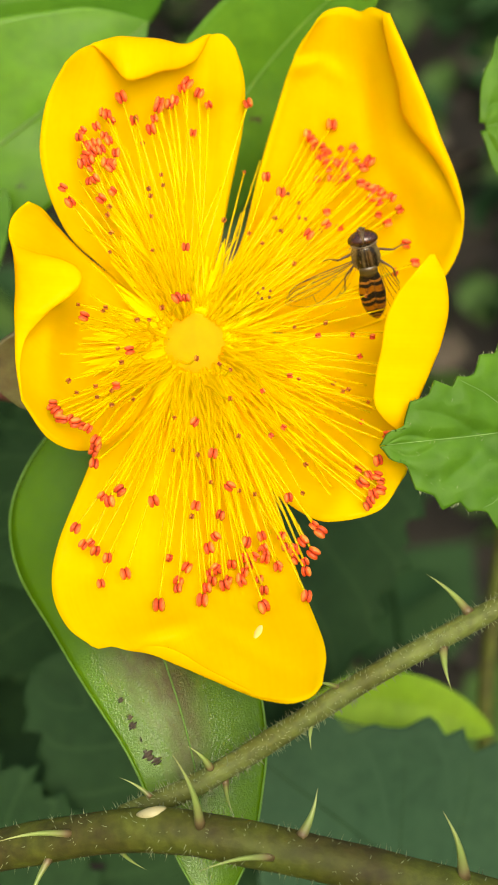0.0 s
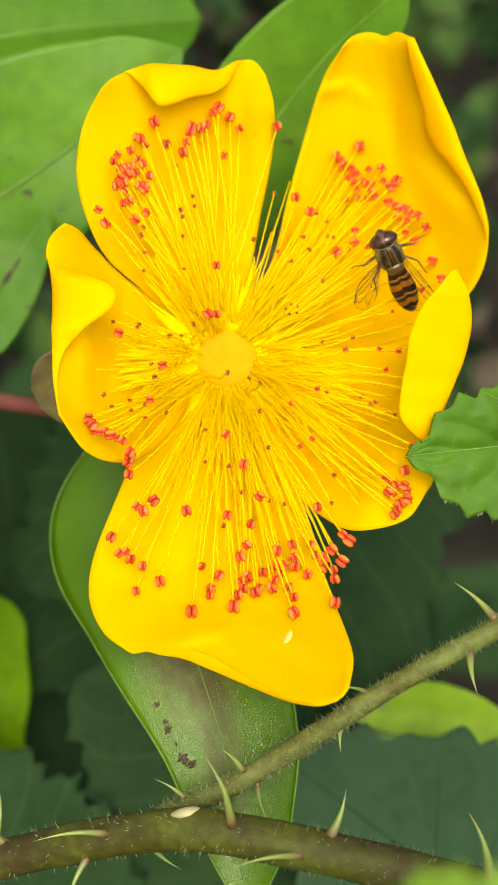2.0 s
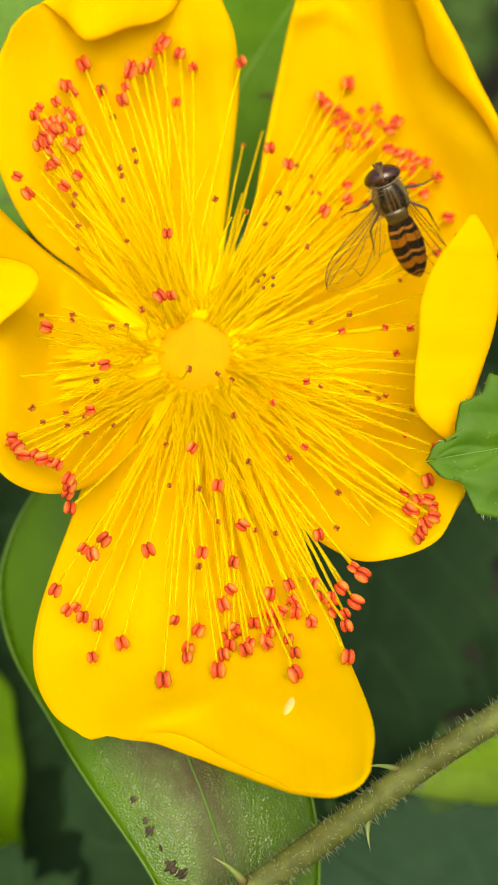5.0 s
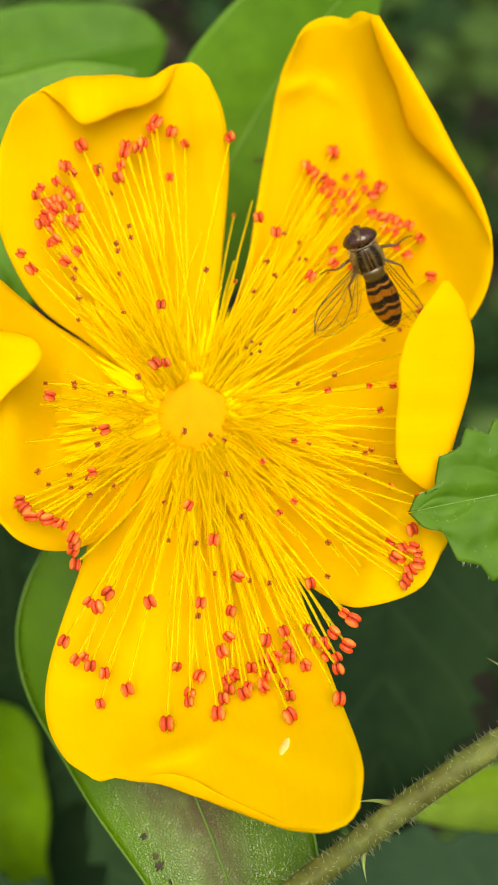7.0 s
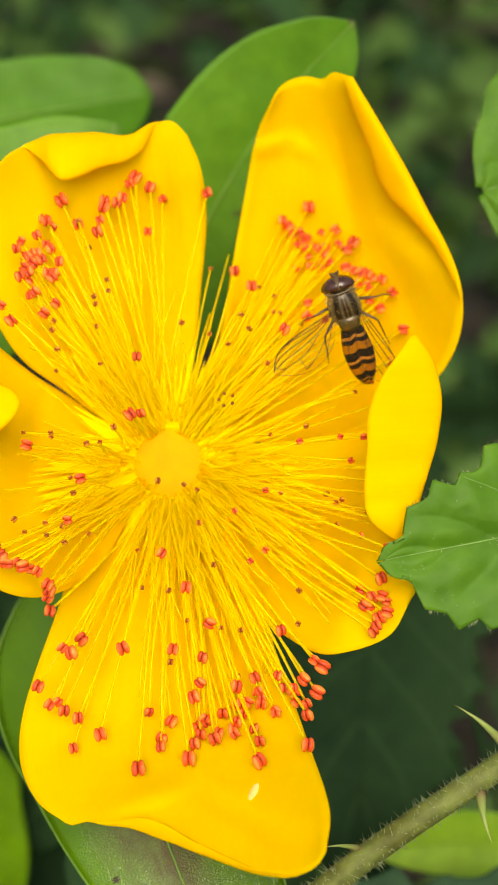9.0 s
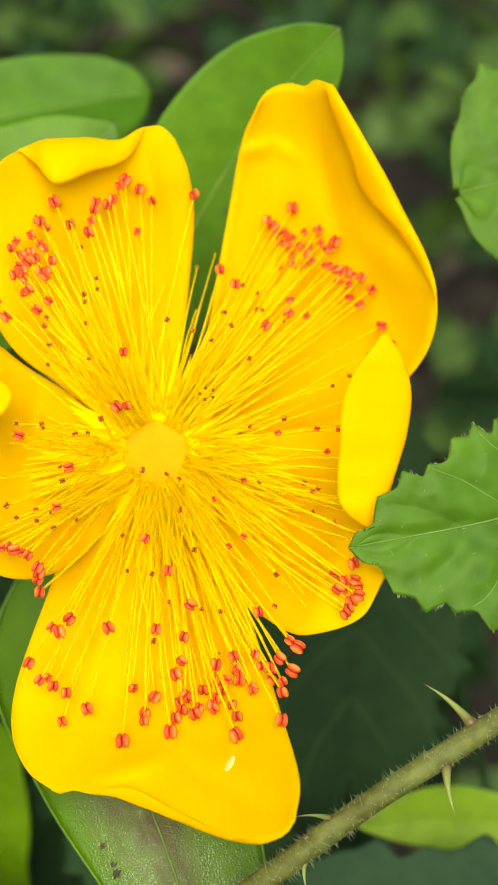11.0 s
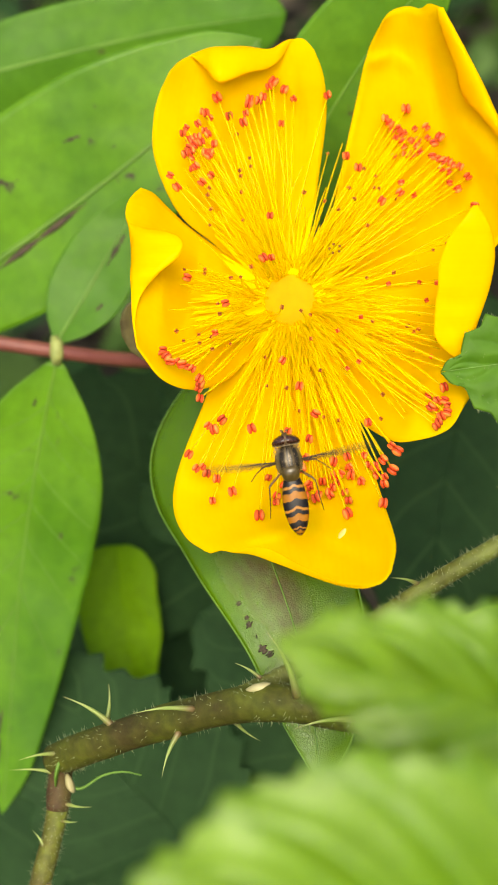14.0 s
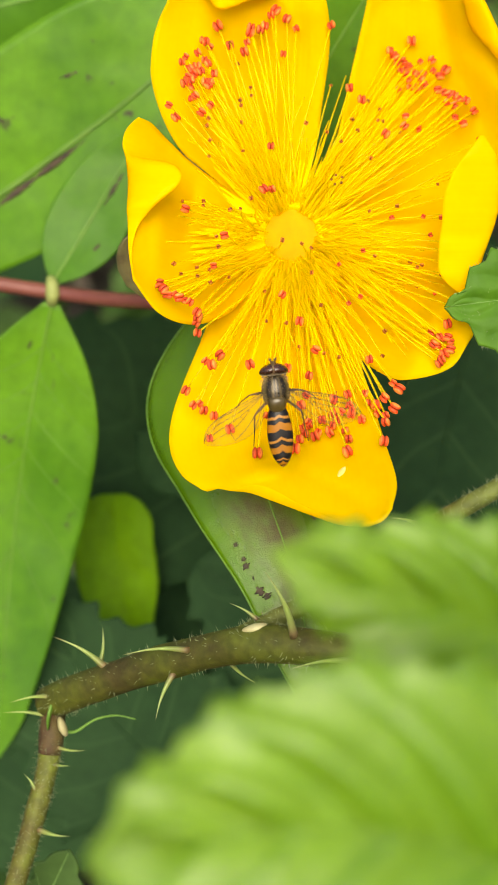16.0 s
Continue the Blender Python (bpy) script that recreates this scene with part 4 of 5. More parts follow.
leaf("shrub_leaf", "small oval green leaf beside the red stem", [(-18.2, -11.6, -28.5), (-14.5, -6, -30), (-10, 0.5, -30), (-5, 7, -29)],
     w(5.2), w(5.0), Z, LEAF, group="leaves of the flowering shrub", fold=0.15, rib=0.25, seed=4, scars=[(0.55, 0.75, 0.12, 0.14, 0.3), (0.30, 0.36, 0.5, 0.55, 0.25)])
leaf("shrub_leaf", "long hanging green leaf with pale side veins and small scars", [(-18.3, -14.2, -27.5), (-23, -28, -32), (-27.5, -45, -36), (-33, -76, -39)],
     w(9.5), w(9.5), (0.1, 0.1, 1), LEAF_LIT, group="leaves of the flowering shrub", fold=0.12, rib=0.28, veins=6, vein_r=0.06, seed=6, scars=[(0.14, 0.17, -0.25, -0.25, 0.25), (0.22, 0.255, -0.3, -0.28, 0.25), (0.12, 0.15, 0.3, 0.3, 0.22), (0.50, 0.52, -0.5, -0.5, 0.2), (0.85, 0.97, 0.2, 0.5, 0.4)])
leaf("shrub_leaf", "glossy wrinkled green leaf with dark blotches hanging under the flower", [(5, -13, -13), (5.5, -24, -4.5), (8.7, -35, 4.4), (12, -47, 8.0), (13.4, -61, 10.5)],
     [(0, 1), (0.2, 6), (0.4, 9.2), (0.6, 8.4), (0.8, 6.4), (0.95, 2.6), (1, 0)], [(0, 1), (0.22, 9.2), (0.45, 8.4), (0.7, 5.6), (0.85, 3.6), (1, 0)],
     (0.14, 0.15, 1), WRINKLED, group="leaves of the flowering shrub", fold=0.0, droop=[(0, 0.7), (0.3, 0.62), (0.5, 0.4), (0.65, 0.22), (1, 0.2)], rib=0.3, seed=7, margin=0.15, scars=[(0.61, 0.62, 0.70, 0.70, 0.3), (0.645, 0.655, 0.70, 0.70, 0.3), (0.66, 0.672, 0.74, 0.71, 0.45), (0.69, 0.70, 0.70, 0.72, 0.4), (0.715, 0.735, 0.73, 0.68, 0.5), (0.732, 0.745, 0.62, 0.60, 0.5), (0.52, 0.62, -0.30, -0.48, 0.5), (0.53, 0.58, -0.38, -0.46, 0.4)])

# brambles
leaf("bramble_leaf", "toothed green bramble leaf with a pale midrib", [(67, -10.4, 4.8), (55, -14, 8), (42.3, -17.6, 12), (28.6, -18.8, 14.6)],
     w(10.2), w(8.4), (0, 0, 1), BRAMBLE, group="bramble leaves", teeth=19, tooth=0.95, nu=300, nv=44, pillow=0.45, fringe=420, veins=6, vein_r=0.06, fold=0.1, seed=8, rib=0.18, ripple=0.32, rib_mat=DULL_RIB, stalk=[(74, -8, 4), (86, -12, 1)])
leaf("bramble_leaf", "toothed bright green bramble leaf", [(80, 19.6, -12), (68, 15.6, -9), (56, 12.5, -7), (42.7, 10.4, -6)],
     w(12, BLUNT), w(12, BLUNT), (0, 0, 1), BRAMBLE, group="bramble leaves", teeth=19, tooth=0.95, nu=300, nv=44, pillow=0.45, fringe=420, veins=6, vein_r=0.05, fold=0.1, seed=12, rib=0.18, ripple=0.32, rib_mat=DULL_RIB, stalk=[(88, 18, -12), (100, -6, -2)])
leaf("bramble_leaf", "soft toothed bramble leaf close by, bright light put into its green", [(49, -47.4, 72), (37, -41.9, 76), (26, -37.3, 80), (14.0, -32.2, 83)],
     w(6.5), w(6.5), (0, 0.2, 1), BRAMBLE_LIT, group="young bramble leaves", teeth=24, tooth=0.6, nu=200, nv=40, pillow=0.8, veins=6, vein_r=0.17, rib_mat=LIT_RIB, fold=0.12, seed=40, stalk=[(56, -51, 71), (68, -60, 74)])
leaf("bramble_leaf", "soft toothed bramble leaf close by, bright light put into its green", [(45.9, -57, 86), (31.9, -49.6, 91), (18.2, -42.8, 95), (6.2, -42.9, 97)],
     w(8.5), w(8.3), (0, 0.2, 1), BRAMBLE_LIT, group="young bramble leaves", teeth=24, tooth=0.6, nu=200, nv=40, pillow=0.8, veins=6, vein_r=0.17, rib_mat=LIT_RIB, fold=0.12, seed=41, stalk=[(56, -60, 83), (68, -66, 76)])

# shaded leaves deeper in the thicket, their shade put into the colour
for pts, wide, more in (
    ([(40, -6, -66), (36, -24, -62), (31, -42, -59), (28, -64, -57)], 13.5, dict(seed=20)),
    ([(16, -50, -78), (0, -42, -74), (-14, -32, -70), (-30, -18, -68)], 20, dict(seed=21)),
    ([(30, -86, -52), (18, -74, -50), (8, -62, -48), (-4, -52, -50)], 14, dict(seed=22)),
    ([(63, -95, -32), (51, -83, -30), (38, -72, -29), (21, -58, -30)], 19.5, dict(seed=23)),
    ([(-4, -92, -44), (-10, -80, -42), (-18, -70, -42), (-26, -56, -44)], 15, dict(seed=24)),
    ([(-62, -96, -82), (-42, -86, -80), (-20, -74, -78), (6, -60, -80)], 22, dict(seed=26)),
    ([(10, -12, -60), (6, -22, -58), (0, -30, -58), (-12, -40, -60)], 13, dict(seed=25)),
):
    leaf("bramble_leaf", "bramble leaf deep in the thicket, shade put into its dark green", pts, w(wide), w(wide), (0, 0.2, 1), BLUE_LEAF if more["seed"] == 23 else DARK_LEAF, group="shaded bramble leaves", teeth=15, tooth=1.8, nu=110, rib=0.3, veins=5, vein_r=0.08, rib_mat=DARK_LEAF, stalk=[tuple(np.array(pts[0]) * 0.9 + np.array((60, -130, -90)) * 0.1), (60, -130, -90)], **more)
leaf("bramble_leaf", "yellowish green leaf among the shaded ones, lit look put into its colour", [(-18, -42, -62), (-18, -51, -61), (-17, -60, -60), (-16, -70, -60)],
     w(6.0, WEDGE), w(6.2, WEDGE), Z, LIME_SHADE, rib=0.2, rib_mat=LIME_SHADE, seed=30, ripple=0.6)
leaf("bramble_leaf", "yellowish green leaf under the thorny cane, backlight put into its colour", [(29, -54.9, -40), (37.9, -54.8, -40), (45, -56.6, -40), (52.5, -60, -40)],
     w(3.6), w(3.8), Z, LIME_LEAF, rib=0.2, rib_mat=LIME_LEAF, seed=31)


def thorn(stem, at, to, r=0.75):
    """A curved prickle with a swollen foot."""
    at, to = np.asarray(at, float), np.asarray(to, float)
    s = np.linspace(0, 1, 12)
    bow = np.cross(to - at, [0, 0, 1.0]) * 0.06
    path = at[None] * (1 - s)[:, None] + to[None] * s[:, None] + np.sin(np.pi * s)[:, None] * bow
    rad = 0.54 * r * (0.10 + 0.9 * (1 - s) ** 1.5) * (1 - s**6 * 0.95)
    part("thorn", tube("thorn", path, rad, BASES[stem.name], 9), THORN, stem)


def bramble_cane(label, pts, radius, mat, thorns, hairs, scales=()):
    base = np.asarray(pts[0], float)
    ob = thing("bramble_cane", base, label, "bramble cane", "bramble canes")
    s = np.linspace(0, 1, 110)
    c = curve(pts, s)
    rad = np.array(radius)[0] * (1 - s) + np.array(radius)[1] * s
    rad = rad * (1 + 0.06 * bumps3(c, 0.25, 2.0))
    part("bark", tube("bark", c, rad, base, 16), mat, ob)
    for at, to, r in thorns:
        # each prickle grows out of the bark
        i = np.argmin(((c - at) ** 2).sum(1))
        off = np.asarray(at, float) - c[i]
        far = np.linalg.norm(off)
        thorn(ob, c[i] + off * min(1.0, 0.85 * rad[i] / far), to, r)
    for p, q in scales:
        part("bud_scale", tube("bud_scale", curve([p, (np.array(p) + q) / 2 + (0, 0, 0.3), q], np.linspace(0, 1, 9)), 0.75 * np.sin(np.linspace(0.25, 2.95, 9)) ** 0.7, base, 10, squash=0.6), BUD, ob, "pale papery bud scale")
    # fine bristles, one piece
    rnd = random.Random(len(pts) * 7 + hairs)
    verts, faces = [], []
    t = unit(np.gradient(c, axis=0))
    for _ in range(hairs):
        i = rnd.randrange(len(c))
        a = rnd.uniform(0, 6.283)
        x = unit(np.cross(t[i], [0.3, 0.2, 0.9]))
        d = x * math.cos(a) + np.cross(x, t[i]) * math.sin(a)
        p = c[i] + t[i] * rnd.uniform(-0.5, 0.5) + d * rad[i] * 0.97
        tip = p + d * rnd.uniform(0.25, 0.75) + t[i] * rnd.uniform(-0.3, 0.3)
        side = np.cross(d, t[i])
        k = len(verts)
        verts += [p + t[i] * 0.045, p - t[i] * 0.03 + side * 0.04, p - t[i] * 0.03 - side * 0.04, tip]
        faces += [(k, k + 1, k + 3), (k + 1, k + 2, k + 3), (k + 2, k, k + 3)]
    hair = part("bristles", mesh("bristles", verts, faces, base), HAIR, ob)
    tagged(hair, kind="stuff")
    return ob


bramble_cane("old brown bramble stem with long pale thorns", [(-15.9, -58.2, 3), (-11.4, -56.2, 6), (-1.2, -52.4, 12), (8, -50.1, 17), (16.4, -50.8, 20), (26, -53.2, 21), (40, -57.6, 21), (60, -64, 20), (110, -130, 10), (150, -600, -20)],
             (1.8, 1.95), STEM_OLD, [
                 ((-8.2, -53.6, 8.5), (-13.3, -49.8, 9.5), 0.8), ((-9.6, -54.0, 6), (-9.0, -49.6, 5), 0.7), ((1.3, -50.8, 15), (-5, -50.5, 17), 0.7), ((-0.6, -53.6, 14), (-2.6, -57.6, 15), 0.7),
                 ((5, -51.8, 15.5), (7.5, -54.6, 14), 0.6), ((11.8, -48.4, 20.5), (9.6, -42.2, 22.5), 0.9), ((17.5, -51.2, 22), (11.4, -51.2, 24), 0.7), ((19.9, -50.0, 21), (21.5, -46.3, 20), 0.95),
                 ((33.4, -53.2, 22), (31.2, -47.7, 23), 1.05), ((-15.0, -57.0, 5.0), (-19.0, -57.0, 7), 0.6)], 900, [((6.8, -48.7, 17.2), (9.2, -48.2, 17.4))])
bramble_cane("green bristly bramble stem with curved thorns", [(5.6, -50.2, 13), (12.4, -47.2, 14), (19.6, -43.7, 12.5), (27.3, -39.5, 11.5), (36.5, -35.0, 11), (46, -30.4, 10), (70, -18, 6), (100, -6, 0), (170, -60, -40), (230, -420, -180)],
             (0.98, 0.95), STEM_GREEN, [
                 ((36.0, -33.4, 11.6), (33.3, -31.0, 8), 0.9), ((34.1, -37.4, 11.8), (33.9, -40.0, 15.2), 0.85), ((22.2, -42.6, 12.5), (22.0, -45.2, 13), 0.6), ((24.2, -39.6, 12), (21.6, -38.8, 15), 0.5),
                 ((13, -45.6, 14.5), (11.2, -43.6, 15.5), 0.7), ((14.6, -47.4, 14.5), (15.2, -50.5, 14), 0.6), ((8, -48.2, 14), (5.4, -46.6, 13.5), 0.5)], 2200)
shoot = bramble_cane("short green side shoot of the bramble with small thorns", [(-15.4, -57.6, 3), (-15.6, -60.5, 3), (-16.2, -64.5, 3.5), (-17.8, -70, 5), (-20.2, -77, 6.5), (-26, -92, 9)],
             (1.25, 1.1), SHOOT, [
                 ((-14.4, -62.8, 4.5), (-11.8, -63.0, 5), 0.5), ((-14.9, -64.6, 4.5), (-13.4, -64.4, 5.5), 0.4), ((-16.2, -71.2, 6.5), (-13.6, -71.4, 7.5), 0.7), ((-17.4, -67.2, 5), (-18.6, -65.2, 5), 0.5),
                 ((-15.0, -59.6, 4.5), (-20.3, -58.4, 5.5), 0.6)], 900, [((-14.3, -59.3, 5), (-13.6, -61.2, 5.4))])

part("joint", tube("joint", curve([(-14.9, -57.4, 4.0), (-15.3, -59.4, 3.4), (-15.7, -61.6, 3.2), (-16.0, -63.6, 3.4)], np.linspace(0, 1, 14)), [1.5, 1.55, 1.5, 1.42, 1.36, 1.32, 1.3, 1.32, 1.36, 1.38, 1.36, 1.3, 1.26, 1.2], BASES[shoot.name], 14), JOINT, shoot, "reddish brown swollen joint")

# a thin curled tendril and a green stipule at the fork, and a small toothed leaf under it
ob = thing("tendril", (-13.8, -60.6, 4.4), "thin pale green tendril curling from the fork of the bramble", "tendril")
part("thread", tube("thread", curve([(-14.6, -60.8, 4.0), (-13.1, -61.3, 3.6), (-10.8, -60.2, 3), (-8.5, -59.9, 3), (-6.5, -60.4, 3)], np.linspace(0, 1, 24)), np.linspace(0.2, 0.07, 24), BASES[ob.name], 6), RIB, ob)
ob = thing("stipule", (-15.6, -60.3, 5.2), "narrow green stipule standing at the fork of the bramble", "stipule")
part("blade", tube("blade", curve([(-15.7, -60.6, 4.7), (-15.4, -59.2, 5.4), (-14.9, -57.8, 5.4), (-14.6, -57.0, 5.0)], np.linspace(0, 1, 14)), 0.62 * np.sin(np.linspace(0.35, 3.0, 14)), BASES[ob.name], 8, squash=0.4), RIB, ob)
leaf("bramble_leaf", "small grey-green toothed bramble leaf under the side shoot", [(-24, -92, -3), (-21.5, -87, -3.5), (-19, -82, -4), (-16.4, -77.2, -4)],
     w(3.6), w(3.6), (0.1, 0.1, 1), UNDER, group="bramble leaves", teeth=7, tooth=0.9, nu=90, veins=5, vein_r=0.04, rib=0.12, rib_mat=DULL_RIB, fold=0.2, seed=47, stalk=[(-25, -96, 0), (-26, -92, 8)])
bramble_cane("tall bramble cane beside the young leaves", [(95, 60, 60), (78, 0, 74), (68, -60, 75), (80, -200, 50), (100, -620, 10)], (1.3, 1.6), STEM_GREEN, [((69, -40, 76), (65, -44, 78), 0.6)], 200)
bramble_cane("thin bramble cane deep in the shade", [(80, 30, -90), (66, -60, -92), (60, -130, -90), (50, -440, -240)], (1.2, 1.4), STEM_OLD, [((64, -80, -90), (60, -84, -89), 0.5)], 100)
ob = thing("shrub_twig", (-40, -8.5, -30), "smooth reddish twig of the flowering shrub", "twig")
part("bark", tube("bark", curve([(-170, -500, -160), (-150, -260, -110), (-100, -30, -50), (-60, -4, -34), (-40, -8.0, -30), (-18, -12.8, -28), (-9.8, -14.4, -24), (-4, -15.2, -19)], np.linspace(0, 1, 80)), 0.95, BASES[ob.name], 12), REDSTEM, ob)
part("node", tube("node", np.array([(-18.3, -10.9, -27.6), (-18.0, -11.8, -27.2), (-18.0, -13.2, -27.0), (-18.3, -14.4, -27.4)]), [0.5, 0.85, 0.95, 0.6], BASES[ob.name], 10), NODE, ob, "pale green swollen leaf joint")

# ---------------------------------------------------------------- ground and far thicket


def build_ground():
    n = 90
    g = np.sign(np.linspace(-1, 1, n)) * np.abs(np.linspace(-1, 1, n)) ** 4
    x, y = np.meshgrid(g * 400, g * 400)
    z = 0.03 * bumps3(np.stack([x, y, 0 * x], -1), 3.0) * (np.hypot(x, y) < 5)
    k = np.arange(n * n).reshape(n, n)
    f = np.stack([k[:-1, :-1], k[:-1, 1:], k[1:, 1:], k[1:, :-1]], -1).reshape(-1, 4)
    me = bpy.data.meshes.new("ground")
    me.from_pydata(np.stack([x, y, z], -1).reshape(-1, 3).tolist(), [], f.tolist())
    me.materials.append(SOIL)
    me.polygons.foreach_set("use_smooth", [True] * len(me.polygons))
    return tagged(new("ground", me), "dark damp soil under the thicket", "ground", kind="structure")


def scatter(name, label, category, mats, count, box, size, seed, kind="stuff", tilt=0.6):
    """Many small leaves as one object: a pointed folded blade each."""
    rnd = random.Random(seed)
    verts, faces, which = [], [], []
    for _ in range(count):
        c = Vector([rnd.uniform(*b) for b in box])
        L = rnd.uniform(*size)
        W = L * rnd.uniform(0.22, 0.42)
        e = Euler((rnd.gauss(0, tilt), rnd.gauss(0, tilt), rnd.uniform(0, 6.283)))
        k = len(verts)
        for p in ((-0.5, 0, 0), (-0.2, -0.5, 0.12), (0.12, -0.48, 0.1), (0.5, 0, -0.1), (0.12, 0.48, 0.1), (-0.2, 0.5, 0.12), (0, 0, 0)):
            q = Vector((p[0] * L, p[1] * W * 2, p[2] * L))
            q.rotate(e)
            verts.append(c + q)
        faces += [(k, k + 1, k + 6), (k + 1, k + 2, k + 6), (k + 2, k + 3, k + 6), (k + 3, k + 4, k + 6), (k + 4, k + 5, k + 6), (k + 5, k, k + 6)]
        which += [rnd.randrange(len(mats))] * 6
    me = bpy.data.meshes.new(name)
    me.from_pydata([tuple(v) for v in verts], [], faces)
    for m in mats:
        me.materials.append(m)
    me.polygons.foreach_set("material_index", which)
    me.polygons.foreach_set("use_smooth", [True] * len(faces))
    return tagged(new(name, me), label, category, kind=kind)


build_ground()
scatter("leaf_litter", "brown dead leaves and twigs lying on the soil", "leaf litter", [LITTER, SOIL], 4200, ((-1.6, 1.6), (-1.6, 1.9), (0.005, 0.04)), (0.02, 0.07), 3, tilt=0.3)
# half of these leaves carry shade in their dark base colour
scatter("undergrowth", "low green undergrowth of small leaves, some with shade put into the colour", "undergrowth", [DARK_LEAF, UNDER], 13000, ((-1.6, 1.6), (-1.6, 1.9), (0.02, 0.19)), (0.022, 0.06), 4)
# mostly unseen ring of leaves, added to close in and shade the ground
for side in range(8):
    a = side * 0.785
    scatter("thicket", "dense thicket of leaves added all around, partly darkened in colour", "thicket", [DARK_LEAF, UNDER], 1100,
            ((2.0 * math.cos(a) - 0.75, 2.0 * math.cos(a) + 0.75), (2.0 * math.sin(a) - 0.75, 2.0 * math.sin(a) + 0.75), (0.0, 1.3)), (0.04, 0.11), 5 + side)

# ---------------------------------------------------------------- the hoverfly


def abdomen_material():
    m, n, l, p = material("hoverfly_abdomen")
    tc = n.new("ShaderNodeTexCoord")
    sep = n.new("ShaderNodeSeparateXYZ")
    l.new(tc.outputs["UV"], sep.inputs[0])
    wob = noise_node(n, l, 700, 2)
    add = n.new("ShaderNodeMath")
    add.operation = "MULTIPLY_ADD"
    add.inputs[1].default_value = 0.05
    l.new(wob.outputs["Fac"], add.inputs[0])
    # the bands are peaked on the middle line
    peak = ramp(n, l, sep.outputs[0], [(0.18, (0, 0, 0)), (0.25, (1, 1, 1)), (0.32, (0, 0, 0))])
    lean = n.new("ShaderNodeMath")
    lean.operation = "MULTIPLY_ADD"
    lean.inputs[1].default_value = 0.028
    l.new(peak.outputs[0], lean.inputs[0])
    l.new(sep.outputs[1], lean.inputs[2])
    l.new(lean.outputs[0], add.inputs[2])
    black, orange, pale = (0.008, 0.006, 0.006), (0.33, 0.125, 0.006), (0.36, 0.155, 0.022)
    r = ramp(n, l, add.outputs[0], [(0.0, black), (0.10, orange), (0.175, black), (0.275, pale), (0.31, black), (0.36, orange), (0.445, black), (0.535, pale),
                                    (0.565, black), (0.615, orange), (0.69, black), (0.775, pale), (0.80, black), (0.84, orange), (0.905, black), (0.95, pale)])
    r.color_ramp.interpolation = "CONSTANT"
    # the first pale band is parted down the middle
    mid = ramp(n, l, sep.outputs[0], [(0.0, (0, 0, 0)), (0.20, (1, 1, 1)), (0.30, (0, 0, 0))])
    mid.color_ramp.interpolation = "CONSTANT"
    front = ramp(n, l, sep.outputs[1], [(0.0, (1, 1, 1)), (0.17, (0, 0, 0))])
    front.color_ramp.interpolation = "CONSTANT"
    both = mix_colour(n, l, 1.0, mid.outputs[0], front.outputs[0], "MULTIPLY")
    c = mix_colour(n, l, both, r.outputs[0], black)
    l.new(c, p.inputs["Base Color"])
    p.inputs["Roughness"].default_value = 0.32
    p.inputs["Specular IOR Level"].default_value = 0.3
    g = noise_node(n, l, 2500, 3)
    l.new(bump(n, l, g.outputs["Fac"], 0.25, 0.0001), p.inputs["Normal"])
    return m


def wing_material():
    m, n, l, p = material("hoverfly_wing")
    p.inputs["Base Color"].default_value = (0.10, 0.07, 0.03, 1)
    p.inputs["Roughness"].default_value = 0.25
    p.inputs["Specular IOR Level"].default_value = 0.2
    tr = n.new("ShaderNodeBsdfTransparent")
    tr.inputs["Color"].default_value = (0.992, 0.985, 0.97, 1)
    mx = n.new("ShaderNodeMixShader")
    mx.inputs[0].default_value = 0.035
    l.new(tr.outputs[0], mx.inputs[1])
    l.new(p.outputs[0], mx.inputs[2])
    l.new(mx.outputs[0], n["Material Output"].inputs["Surface"])
    return m


def thorax_material():
    """Bronze with dull grey-yellow stripes along the back and pale sides."""
    m, n, l, p = material("hoverfly_thorax")
    tc = n.new("ShaderNodeTexCoord")
    sep = n.new("ShaderNodeSeparateXYZ")
    l.new(tc.outputs["UV"], sep.inputs[0])
    dark, mid, pale = (0.026, 0.018, 0.008), (0.12, 0.085, 0.035), (0.19, 0.14, 0.055)
    r = ramp(n, l, sep.outputs[0], [(0.0, pale), (0.09, pale), (0.13, dark), (0.18, dark), (0.205, mid), (0.225, dark), (0.242, dark), (0.25, mid), (0.258, dark), (0.275, dark), (0.295, mid), (0.32, dark), (0.37, dark), (0.41, pale), (1.0, pale)])
    g = noise_node(n, l, 1800, 4)
    s = ramp(n, l, g.outputs["Fac"], [(0.3, (0.6, 0.6, 0.6)), (0.7, (1.3, 1.3, 1.3))])
    l.new(mix_colour(n, l, 1.0, r.outputs[0], s.outputs[0], "MULTIPLY"), p.inputs["Base Color"])
    p.inputs["Roughness"].default_value, p.inputs["Metallic"].default_value = 0.27, 0.25
    l.new(bump(n, l, g.outputs["Fac"], 0.3, 0.0001), p.inputs["Normal"])
    return m


THORAX = thorax_material()
SCUTELLUM = plain_material("hoverfly_scutellum", (0.06, 0.042, 0.012), (0.11, 0.075, 0.022), 900, 0.3, 0.2, coat=0.1)
PALE = plain_material("hoverfly_pale_rim", (0.12, 0.09, 0.05), (0.22, 0.17, 0.10), 900, 0.5, 0.1)
EYE = plain_material("hoverfly_eye", (0.030, 0.010, 0.005), (0.050, 0.017, 0.008), 3000, 0.22, 0.25, coat=0.4)
FACE = plain_material("hoverfly_face", (0.05, 0.03, 0.012), (0.13, 0.08, 0.03), 900, 0.5, 0.2)
